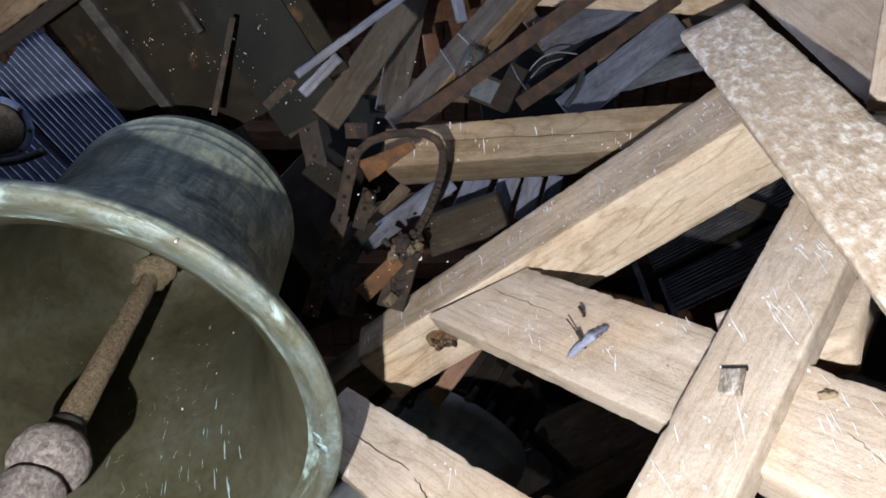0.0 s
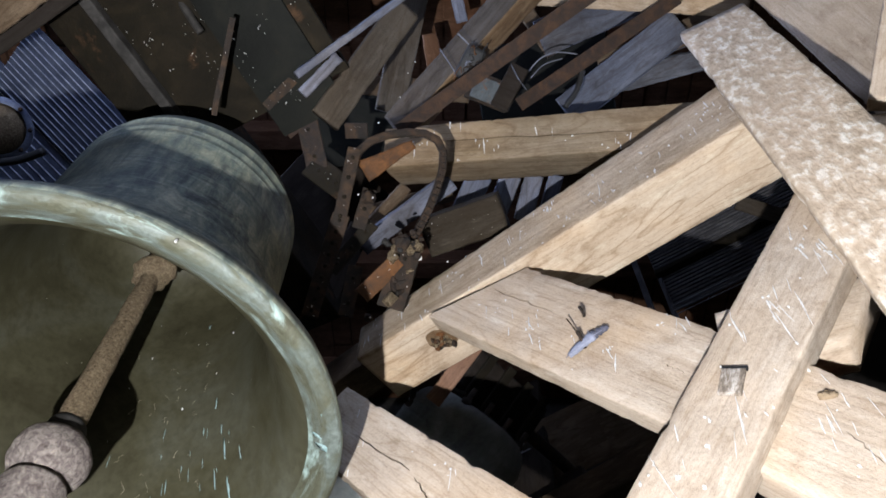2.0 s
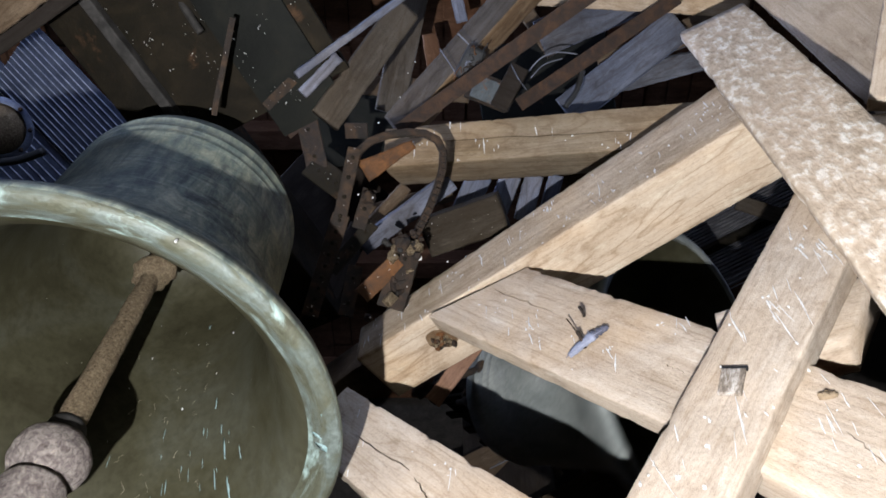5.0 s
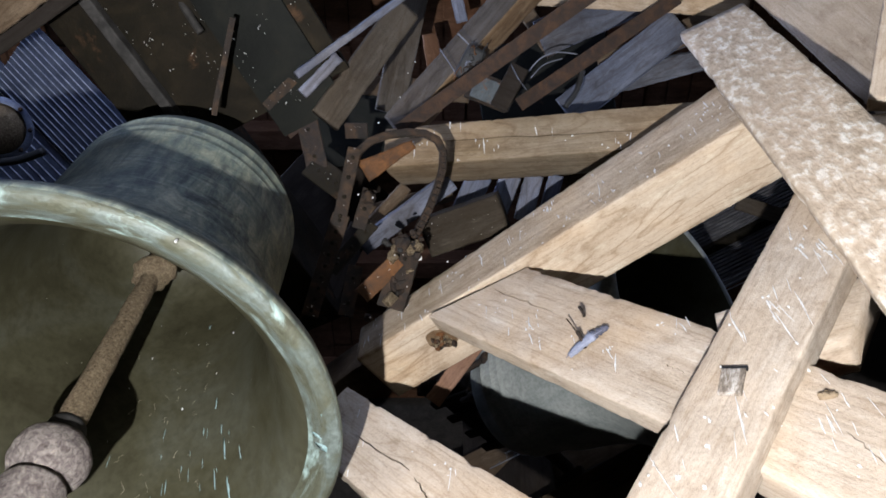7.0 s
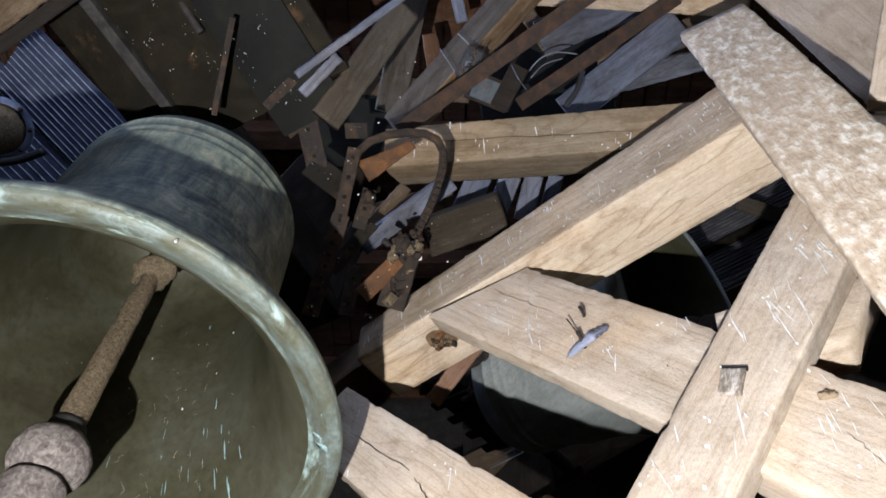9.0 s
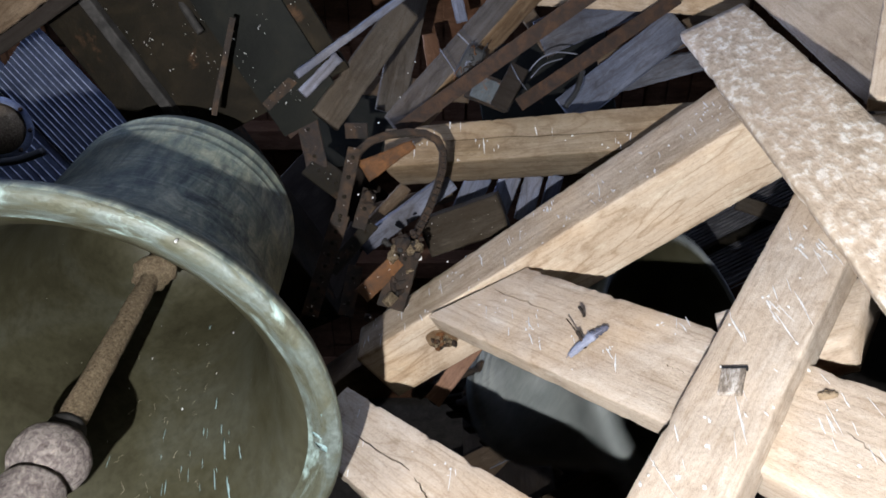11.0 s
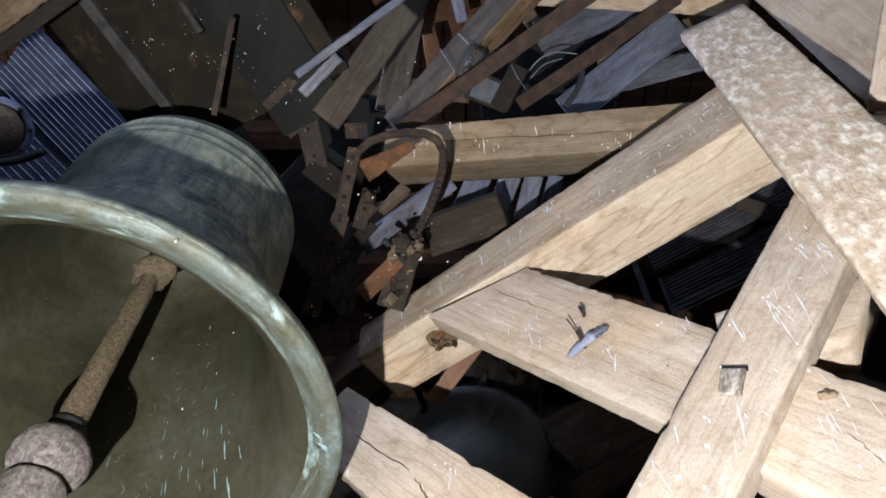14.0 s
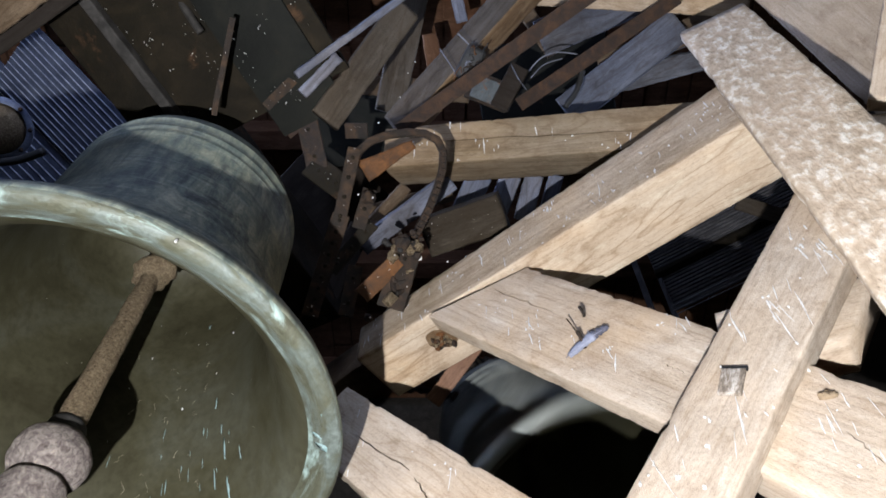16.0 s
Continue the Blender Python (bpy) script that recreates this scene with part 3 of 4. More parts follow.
def clapper(parent, R, top, length, lean=0.0, iron=None, ball_iron=None):
    """Iron clapper hung at 'top' under the parent's origin."""
    arm = new("clapper")
    arm.parent = parent
    arm.matrix_basis = pose(0, 0, top, 0, lean, 0)
    tagged(arm, "rusty iron clapper with a scaly ball")
    rod = lathe([(R * (0.041 + 0.015 * (i / 40) + 0.03 * max(0, i / 40 - 0.93) * 14), 0.02 - (length + 0.02) * i / 40) for i in range(41)], 24, True)
    part("shaft", rough_up(rod, 0.003, 60), iron or IRON_PALE, arm)
    ball = bmesh.new()
    bmesh.ops.create_icosphere(ball, subdivisions=5, radius=R * 0.136, matrix=Matrix.Translation((0, 0, -length - R * 0.07)) @ Matrix.Diagonal((1, 1, 0.92, 1)))
    part("ball", rough_up(rough_up(ball, 0.004, 14), 0.002, 60), ball_iron or IRON_BALL, arm)
    collar = lathe([(R * 0.05, 0.03), (R * 0.066, 0.022), (R * 0.072, 0.008), (R * 0.078, -0.012), (R * 0.07, -0.03)], 32)
    bmesh.ops.translate(collar, verts=collar.verts, vec=(0, 0, -length + R * 0.055))
    part("collar", rough_up(collar, 0.002, 50), STEEL_PALE if ball_iron is None else RUST, arm, "dark iron collar above the ball")
    tail = lathe([(0.001, 0), (R * 0.105, -0.002), (R * 0.112, -R * 0.03), (R * 0.10, -R * 0.10), (R * 0.08, -R * 0.20), (R * 0.07, -R * 0.22), (0.001, -R * 0.225)], 40)
    bmesh.ops.translate(tail, verts=tail.verts, vec=(0, 0, -length - R * 0.17))
    part("flight", rough_up(tail, 0.002, 50), ball_iron or IRON_BALL, arm)
    knot = bmesh.new()
    bmesh.ops.create_icosphere(knot, subdivisions=4, radius=R * 0.098, matrix=Matrix.Translation((0, 0, 0)) @ Matrix.Diagonal((1.15, 0.9, 0.75, 1)))
    for i in range(5):
        add_box(knot, (R * 0.05, R * 0.13, R * 0.04), pose(0.02 * math.cos(i * 1.3), 0.02 * math.sin(i * 1.3), -0.02 + 0.008 * i, 20 * i, 35 * i, 50 * i), 0.004)
    part("clevis", rough_up(knot, 0.014, 38), RUST if ball_iron else IRON_PALE, arm, "clotted rusty clevis")
    strap = bmesh.new()
    for s in (-1, 1):
        add_box(strap, (R * 0.04, R * 0.02, R * 0.45), pose(0, s * R * 0.05, R * 0.24), 0.003)
    part("hanger", rough_up(strap, 0.002, 40), RUST, arm)
    return arm


R1 = 0.55
B1X, B1Y, B1Z = -0.7535, 1.133, 2.593
TOP1 = B1Z + 1.5 * R1 * 1.165
HS = radians(-28)
big = thing("bell", pose(B1X, B1Y, TOP1 + 0.16, 0, 0, -28), "large bronze bell, green patina, hanging still under a steel headstock", "bell")
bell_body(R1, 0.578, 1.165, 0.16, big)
clap = clapper(big, R1, -0.16 - 0.40, 0.60)
crown = bmesh.new()
for a in range(0, 360, 60):
    m = pose(0, 0, 0, 0, 0, a)
    for p, q in (((0.06, 0, -0.17), (0.10, 0, -0.10)), ((0.10, 0, -0.10), (0.07, 0, -0.02))):
        add_rod(crown, m @ Vector(p), m @ Vector(q), 0.022)
part("crown", crown, BRONZE_OUT, big, "cast canons")
def inner_radius(z):
    """Radius of the bell's inside at height z over the lip."""
    line = bell_profile(R1, 0.578, 1.165)[1]
    for (r0, z0), (r1, z1) in zip(line, line[1:]):
        if z0 <= z <= z1:
            return r0 + (r1 - r0) * (z - z0) / max(z1 - z0, 1e-6)
    return line[0][0]


rnd = random.Random(5)
DROP1 = -0.16 - 1.5 * R1 * 1.165
for name, count, mt, lab in (("specks", 46, DROP, "white specks of droppings inside the bell"), ("verdigris", 20, VERDIGRIS, "turquoise verdigris runs inside the bell")):
    dots = bmesh.new()
    for _ in range(count):
        a = radians(rnd.uniform(60, 215) if name == "specks" else rnd.gauss(100, 12))
        z = rnd.uniform(0.06, 0.75) if name == "specks" else rnd.uniform(0.05, 0.30)
        ln = rnd.choice((0.001, 0.001, 0.002, 0.003, 0.01)) if name == "specks" else rnd.uniform(0.008, 0.04)
        r0, r1 = inner_radius(z) - 0.0008, inner_radius(z + ln) - 0.0008
        p0, p1 = Vector((r0 * math.cos(a), r0 * math.sin(a), z + DROP1)), Vector((r1 * math.cos(a), r1 * math.sin(a), z + ln + DROP1))
        q = (p1 - p0).to_track_quat("Z", "Y").to_matrix().to_4x4()
        w = rnd.uniform(0.0005, 0.0011) * rnd.choice((1, 1, 1, 1.9))
        bmesh.ops.create_icosphere(dots, subdivisions=1, radius=1.0, matrix=Matrix.Translation((p0 + p1) / 2) @ q @ Matrix.Diagonal((w, w, max(w, ln / 2), 1)))
    tagged(part(name, dots, mt, big, lab), kind="stuff")
def verdigris_patch(ang, z, half_a, half_z, seed, mat):
    """A thin ragged crust lying on the inside of the bell's lip."""
    bm = bmesh.new()
    mid = bm.verts.new(((inner_radius(z) - 0.0016) * math.cos(radians(ang)), (inner_radius(z) - 0.0016) * math.sin(radians(ang)), z + DROP1))
    rim = []
    for k in range(20):
        t = 2 * math.pi * k / 20
        q = 1 + 0.55 * noise.noise(Vector((math.cos(t) * 1.7, math.sin(t) * 1.7, seed * 3.7)))
        aa, zz = radians(ang + half_a * q * math.cos(t)), max(0.0015, z + half_z * q * math.sin(t))
        r = inner_radius(zz) - 0.0008
        rim.append(bm.verts.new((r * math.cos(aa), r * math.sin(aa), zz + DROP1)))
    for k in range(20):
        bm.faces.new((mid, rim[k], rim[(k + 1) % 20]))
    low = bmesh.ops.extrude_face_region(bm, geom=list(bm.faces))
    for v in low["geom"]:
        if isinstance(v, bmesh.types.BMVert):
            v.co += Vector((v.co.x, v.co.y, 0)).normalized() * 0.003
    bmesh.ops.recalc_face_normals(bm, faces=bm.faces)
    part("crust", bm, mat, big, "pale turquoise crust inside the bell")


for k, (ang, z, ha, hz) in enumerate(((86.8, 0.361, 0.25, 0.014), (80.9, 0.221, 0.50, 0.030), (72.9, 0.190, 0.20, 0.020), (104.0, 0.679, 0.50, 0.008), (80.9, 0.132, 0.50, 0.020), (86.6, 0.162, 0.30, 0.020), (23.5, 0.003, 1.20, 0.016), (34.2, 0.003, 0.90, 0.012), (31.2, 0.015, 0.50, 0.008), (82.3, 0.275, 0.20, 0.012))):
    verdigris_patch(ang, z, ha, hz, k, VERDIGRIS)
scratch = bmesh.new()
for _ in range(24):
    a, z = radians(rnd.gauss(112, 12)), rnd.uniform(0.15, 0.55)
    da, dz = rnd.uniform(-0.05, 0.05), rnd.uniform(-0.03, 0.03)
    pts = []
    for k in range(4):
        aa, zz = a + da * k / 3 + rnd.uniform(-0.01, 0.01), z + dz * k / 3 + rnd.uniform(-0.006, 0.006)
        r = inner_radius(zz) - 0.0003
        pts.append((r * math.cos(aa), r * math.sin(aa), zz + DROP1))
    one = tube(pts, 0.00035, 4)
    me = bpy.data.meshes.new("scratch")
    one.to_mesh(me)
    one.free()
    scratch.from_mesh(me)
    bpy.data.meshes.remove(me)
tagged(part("scratches", scratch, STEEL_SCRATCH, big, "pale scratches inside the bell"), kind="stuff")
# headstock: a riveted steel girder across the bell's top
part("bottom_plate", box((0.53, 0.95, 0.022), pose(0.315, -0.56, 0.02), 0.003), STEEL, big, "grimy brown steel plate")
# separate dusty bar, its paleness paints the lit edge of the plate
part("flange", box((0.035, 1.0, 0.05), pose(0.035, -0.45, 0.0), 0.004), STEEL_PALE, big, "dusty steel flange, pale for the plate's lit edge")
# near-black steel colour holds the shadow left of the flange
part("core", box((0.19, 1.5, 0.30), pose(-0.075, 0, 0.24), 0.006), STEEL, big, "headstock core, near-black for the shade beside the flange")
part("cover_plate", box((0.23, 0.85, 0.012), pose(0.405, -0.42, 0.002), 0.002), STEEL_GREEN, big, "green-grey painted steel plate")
for x, y in ((0.12, -0.62), (0.5, -0.12), (0.5, -0.5)):
    bolt = bmesh.new()
    add_rod(bolt, (x, y, 0.03), (x, y, -0.012), 0.016, 0.016, 6)
    add_rod(bolt, (x, y, -0.012), (x, y, -0.03), 0.009, 0.009, 10)
    part("bolt", bolt, RUST, big)
spots = bmesh.new()
rnd = random.Random(8)
for _ in range(60):
    cx, cy = rnd.uniform(0.03, 0.56), rnd.uniform(-0.78, -0.05)
    for _k in range(rnd.choice((1, 2, 3, 7))):
        x, y = cx + rnd.gauss(0, 0.010), cy + rnd.gauss(0, 0.014)
        long = rnd.choice((1, 1.4, 3, 6))
        bmesh.ops.create_icosphere(spots, subdivisions=1, radius=rnd.uniform(0.0004, 0.0012), matrix=pose(x, y, -0.005 if x > 0.29 else 0.008, 0, 0, rnd.gauss(20, 35)) @ Matrix.Diagonal((1, long, 0.3, 1)))
tagged(part("droppings", spots, DROP, big, "specks of dried droppings"), kind="stuff")

# the second bell, swinging behind the frame
R2 = 0.5235
SW = Vector((0.202, 2.357, 3.955))
TURN2 = -41.3
small = thing("swinging_bell", pose(*SW, 0, 0, TURN2), "grey-green bronze bell swinging behind the oak frame", "bell")
HANG = 0.144 * R2
# dark olive inside reaches the lip: the mouth's shade is put into colour
bell_body(R2, 0.545, 1.143, HANG, small, 112, BRONZE_GREY, BRONZE_GREY, BRONZE_IN, 0)
part("headstock", rough_up(add_box(bmesh.new(), (0.17, 0.46, 0.18), pose(0, 0, 0.04), 0.016), 0.004, 12), WOOD_BLACK, small, "dark oak headstock")
for y in (-0.17, -0.06, 0.06, 0.17):
    st = bmesh.new()
    add_box(st, (0.235, 0.042, 0.014), pose(0, y, -0.064), 0.003)
    add_box(st, (0.014, 0.042, 0.22), pose(0.098, y, 0.045), 0.003)
    add_box(st, (0.014, 0.042, 0.22), pose(-0.098, y, 0.045), 0.003)
    part("strap", rough_up(st, 0.002, 30), STEEL, small, "grimy iron strap")
    for x in (-0.125, 0.125):
        bolt = bmesh.new()
        add_rod(bolt, (x, y, -0.12), (x, y, -0.02), 0.012, 0.012, 8)
        add_rod(bolt, (x, y, -0.10), (x, y, -0.072), 0.024, 0.024, 6)
        part("bolt", rough_up(bolt, 0.002, 40), RUST, small, "clotted rusty bolt")
for s in (-1, 1):
    part("gudgeon", add_rod(bmesh.new(), (0, s * 0.20, 0.0), (0, s * 0.64, 0.0), 0.03, 0.03, 16), RUST, small)
tie = part("tie_rod", rough_up(add_rod(bmesh.new(), (-0.186, -0.351, 0.004), (-0.043, -0.263, -0.237), 0.014, 0.014, 12), 0.003, 40), RUST, small, "dark clotted iron tie rod")
for k, (u, r) in enumerate(((0.0, 0.03), (0.12, 0.024), (0.3, 0.02), (0.93, 0.026), (1.0, 0.018))):
    clot = bmesh.new()
    bmesh.ops.create_icosphere(clot, subdivisions=3, radius=r, matrix=Matrix.Translation(Vector((-0.186, -0.351, 0.004)).lerp(Vector((-0.043, -0.263, -0.237)), u)))
    part("nut", rough_up(clot, 0.010, 45, k), RUST, tie, "rusty nut clotted with dirt")
clap2 = clapper(small, R2, -0.38, 0.56, 0.0, RUST, RUST)
for s in (-1, 1):
    q = Matrix.Translation(SW) @ pose(0, 0, 0, 0, 0, TURN2) @ pose(0, s * 0.60, -0.07)
    bk = part("bearing_block", box((0.15, 0.08, 0.08), Matrix(), 0.008), RUST)
    bk.matrix_world = q
    tagged(bk, "rusty plain bearing block under the swinging bell", "bearing", "bearings of the swinging bell")
    bearer = part("bearer", beam_mesh(1.5, 0.14, 0.14, 0.16, 40 + s), WOOD_DARK)
    bearer.matrix_world = q @ pose(-0.8, 0, -0.045)
    tagged(bearer, "dark oak bearer carrying the swinging bell", "beam", "bearers of the swinging bell")


# ---------------------------------------------------------------- behind the bells: sheets, boards, irons
def ribbed(name, o, u, v, ribs, mat, label, deep=0.004, back=0.004):
    """A ribbed metal sheet with corner o, ribs running from o to u, counted across from o to v."""
    o, u, v = Vector(o), Vector(u), Vector(v)
    ex, ey = u - o, v - o
    lx, ly = ex.length, ey.length
    ex.normalize()
    ez = ex.cross(ey).normalized()
    if ez.dot(Vector(EYE) - o) < 0:
        ez = -ez
    ey = ez.cross(ex)
    sgn = 1 if ey.dot(v - o) > 0 else -1
    bm = bmesh.new()
    rows = []
    for i in range(ribs + 1):
        y0 = ly * i / ribs
        p = ly / ribs
        rows += [(y0, 0.0), (y0 + p * 0.82, 0.0), (y0 + p * 0.85, deep), (y0 + p * 0.93, deep), (y0 + p * 0.98, 0.0)]
    n = 24
    grid = [[bm.verts.new((lx * i / n, sgn * y, z + 0.0008 * noise.noise(Vector((i * 0.3, y * 5, 3))))) for i in range(n + 1)] for y, z in rows]
    for a, b in zip(grid, grid[1:]):
        for i in range(n):
            bm.faces.new((a[i], a[i + 1], b[i + 1], b[i])).material_index = 1 if max(a[i].co.z, b[i].co.z) > deep * 0.6 else 0
    bmesh.ops.recalc_face_normals(bm, faces=bm.faces)
    top = list(bm.faces)
    ex_ = bmesh.ops.extrude_face_region(bm, geom=top)
    bmesh.ops.translate(bm, verts=[g for g in ex_["geom"] if isinstance(g, bmesh.types.BMVert)], vec=(0, 0, -back))
    bmesh.ops.recalc_face_normals(bm, faces=bm.faces)
    ob = part(name, bm, mat, smooth=False)
    ob.matrix_world = Matrix(((ex.x, ey.x, ez.x, o.x), (ex.y, ey.y, ez.y, o.y), (ex.z, ey.z, ez.z, o.z), (0, 0, 0, 1)))
    return tagged(ob, label, "metal sheet", "ribbed sheets")


ribbed("ribbed_sheet", (-1.653, 0.904, 4.603), (-1.192, 1.308, 4.344), (-1.883, 1.096, 4.599), 11, [ZINC, ZINC_RIB], "ribbed zinc sheet with bluish daylight in its colour")
ribbed("ribbed_sheet", (-1.859, 1.075, 4.636), (-1.290, 1.558, 4.326), (-2.148, 1.321, 4.574), 11, [ZINC, ZINC_RIB], "ribbed zinc sheet with bluish daylight in its colour")
ribbed("ribbed_sheet", (-2.063, 1.349, 4.579), (-1.623, 1.750, 4.322), (-2.313, 1.561, 4.538), 10, [ZINC, ZINC_RIB], "ribbed zinc sheet with bluish daylight in its colour")


def upright(x, y, turn):
    """Axes at a plan place: x along the wall direction 'turn', y up, z towards the visitor."""
    return pose(x, y, 0, 0, 0, turn) @ pose(0, 0, 0, 90)


# louvred steel panel on two uprights, deep behind the frame
panel = thing("louvre_panel", upright(1.135, 2.315, -33.6), "dark ribbed steel louvre panel on uprights", "louvre panel")
for name, x0, y0, y1, z in (("upper_sheet", 0.0, 4.845, 5.42, 0.0), ("lower_sheet", 0.0, 4.555, 4.845, -0.03)):
    sheet = part(name, box((0.95, y1 - y0, 0.006), pose(x0 + 0.475, (y0 + y1) / 2, z), 0.001), GRILLE, panel)
    for k in range(int((y1 - y0) / 0.0285)):
        part("rib", box((0.95, 0.007, 0.012), pose(x0 + 0.475, y0 + 0.012 + 0.0285 * k, z + 0.007), 0), GRILLE, sheet, smooth=False)
part("drip_edge", box((0.97, 0.03, 0.05), pose(0.48, 4.845, 0.0), 0.003), STEEL, panel)
# three pale rods stand for the bright lines under the louvre
for y in (4.556, 4.522, 4.488):
    part("rail", add_rod(bmesh.new(), (0.01, y, 0.01), (0.95, y, 0.01), 0.003, 0.003, 8), GLINT, panel, "thin pale steel rail")
for x, w in ((-0.095, 0.026), (0.004, 0.022), (0.945, 0.03)):
    part("upright", box((w, 5.5, 0.05), pose(x, 2.75, -0.035), 0.003), GRILLE, panel)

# wire mesh cut to its lit patch, held by an added black board
mesh = thing("wire_mesh", upright(0.190, 3.428, -36.7), "pale wire mesh cut to its lit patch, on an added black board", "wire mesh")
part("board", beam_mesh(5.0, 0.56, 0.56, 0.04, 61), WOOD_BLACK, mesh, "black upright board, added to hold the mesh").matrix_basis = pose(0.17, 0, -0.03, 0, 0, 90)
# wire lengths follow the shadow lines that bound the lit patch
for y, x0, x1 in ((4.465, 0.094, 0.365), (4.520, 0.048, 0.328), (4.578, 0.005, 0.285), (4.633, 0.050, 0.247), (4.685, 0.098, 0.213), (4.728, 0.138, 0.188)):
    part("wire", add_rod(bmesh.new(), (x0, y, 0), (x1, y, 0), 0.004, 0.004, 6), GLINT, mesh)
for x, y0, y1 in ((0.056, 4.525, 4.625), (0.106, 4.469, 4.675), (0.156, 4.469, 4.725), (0.206, 4.469, 4.688), (0.256, 4.469, 4.613), (0.306, 4.469, 4.550)):
    part("wire", add_rod(bmesh.new(), (x, y0, -0.005), (x, y1, -0.005), 0.0022, 0.0022, 6), GRILLE, mesh)

# boards and posts in the dark beyond the frame
for a, b, w, t, mt, lab, seed in (
        ((1.413, 1.800, 4.720), (1.647, 1.843, 4.632), 0.075, 0.04, WOOD_DUN, "short dark board behind the frame", 23),
        ((-0.037, 1.898, 3.466), (0.189, 1.645, 3.628), 0.06, 0.035, RUST_BATTEN, "reddish-brown batten under the head beam", 24),
        ((0.051, 3.493, 4.368), (1.254, 3.013, 4.675), 0.35, 0.05, WOOD_DARK, "dark board in the back of the tower", 25),
        ):
    spar("board", a, b, w, t, mt, lab, seed)

# planks leaning and lodged above the cross beam
PLANKS = (
    ((-0.400, 0.742, 3.543), (-0.083, 0.588, 3.855), 0.022, 0.02, WOOD_SILVER, 20, "plank edge with bluish daylight put into its colour"),
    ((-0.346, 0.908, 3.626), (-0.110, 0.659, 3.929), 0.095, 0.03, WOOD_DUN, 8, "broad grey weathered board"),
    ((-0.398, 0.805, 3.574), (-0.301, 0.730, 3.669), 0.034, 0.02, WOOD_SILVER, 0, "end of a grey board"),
    ((-0.225, 1.270, 4.547), (-0.108, 0.795, 4.792), 0.125, 0.03, WOOD_DUN, 15, "upright grey weathered board"),
    ((-0.207, 1.234, 4.332), (0.296, 0.690, 4.444), 0.125, 0.10, [WOOD_DUN, WOOD_BROWN], -42, "old oak strut leaning on the cross beam"),
    ((-0.059, 1.019, 4.827), (-0.023, 1.224, 4.755), 0.07, 0.03, WOOD_RED, 0, "end of a reddish board"),
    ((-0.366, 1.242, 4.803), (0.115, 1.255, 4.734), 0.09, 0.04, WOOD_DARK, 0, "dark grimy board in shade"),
    ((0.485, 1.192, 4.359), (0.899, 0.846, 4.403), 0.135, 0.03, WOOD_BLUE, -10, "weathered grey board above the beam, daylight blue in its colour"),
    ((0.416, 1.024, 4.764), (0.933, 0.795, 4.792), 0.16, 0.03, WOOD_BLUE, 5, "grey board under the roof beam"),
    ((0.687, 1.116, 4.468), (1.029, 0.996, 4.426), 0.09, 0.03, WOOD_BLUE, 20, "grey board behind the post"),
    ((0.650, 1.092, 4.601), (1.099, 0.833, 4.471), 0.10, 0.05, WOOD_DARK, -10, "dark grimy oak rafter"),
    ((0.360, 0.936, 4.880), (0.484, 1.092, 4.780), 0.07, 0.04, WOOD_DARK, 0, "short dark oak post"),
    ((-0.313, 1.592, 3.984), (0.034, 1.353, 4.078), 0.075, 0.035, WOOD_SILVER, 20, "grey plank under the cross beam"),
    ((0.063, 1.561, 4.122), (0.148, 1.400, 4.226), 0.10, 0.02, WOOD_SILVER, 0, "grey slat with bluish daylight in its colour"),
    ((0.198, 1.561, 4.122), (0.272, 1.400, 4.226), 0.085, 0.02, WOOD_SILVER, 0, "grey slat with bluish daylight in its colour"),
    ((0.317, 1.551, 4.128), (0.362, 1.400, 4.226), 0.075, 0.02, WOOD_SILVER, 0, "grey slat with bluish daylight in its colour"),
    ((0.417, 1.528, 4.179), (0.456, 1.414, 4.252), 0.06, 0.02, WOOD_SILVER, 0, "grey slat with bluish daylight in its colour"),
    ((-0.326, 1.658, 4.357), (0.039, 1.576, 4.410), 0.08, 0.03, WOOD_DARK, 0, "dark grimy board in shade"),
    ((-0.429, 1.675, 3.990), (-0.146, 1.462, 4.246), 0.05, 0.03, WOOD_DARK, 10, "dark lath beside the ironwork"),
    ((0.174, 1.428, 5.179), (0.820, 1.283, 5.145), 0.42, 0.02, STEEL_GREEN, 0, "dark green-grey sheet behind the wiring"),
    # near-black board added where the ironwork stands before deep shade
    ((-0.941, 2.240, 4.677), (-0.420, 1.792, 5.052), 0.55, 0.02, WOOD_BLACK, 0, "black board added to darken the gap behind the ironwork"),
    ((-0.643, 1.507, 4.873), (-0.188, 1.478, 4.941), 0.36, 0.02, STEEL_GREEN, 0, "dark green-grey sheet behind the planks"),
    ((0.051, 0.817, 4.697), (0.079, 0.923, 4.667), 0.05, 0.02, WOOD_SILVER, 0, "end of a grey slat with bluish daylight in its colour"),
    ((-0.478, 1.781, 3.803), (-0.318, 1.545, 4.073), 0.09, 0.03, WOOD_BLACK, 0, "black board beside the bell"),
)
for k, (a, b, w, t, mt, turn, lab) in enumerate(PLANKS):
    spar("plank", a, b, w, t, mt, lab, 50 + k, "plank", "loose planks above the frame", turn=turn, two=isinstance(mt, list))
block = spar("block", (-0.063, 1.411, 3.755), (0.203, 1.303, 3.753), 0.135, 0.10, WOOD_MUCK, "grimy oak packing block on the head beam", 31, "block", turn=10)


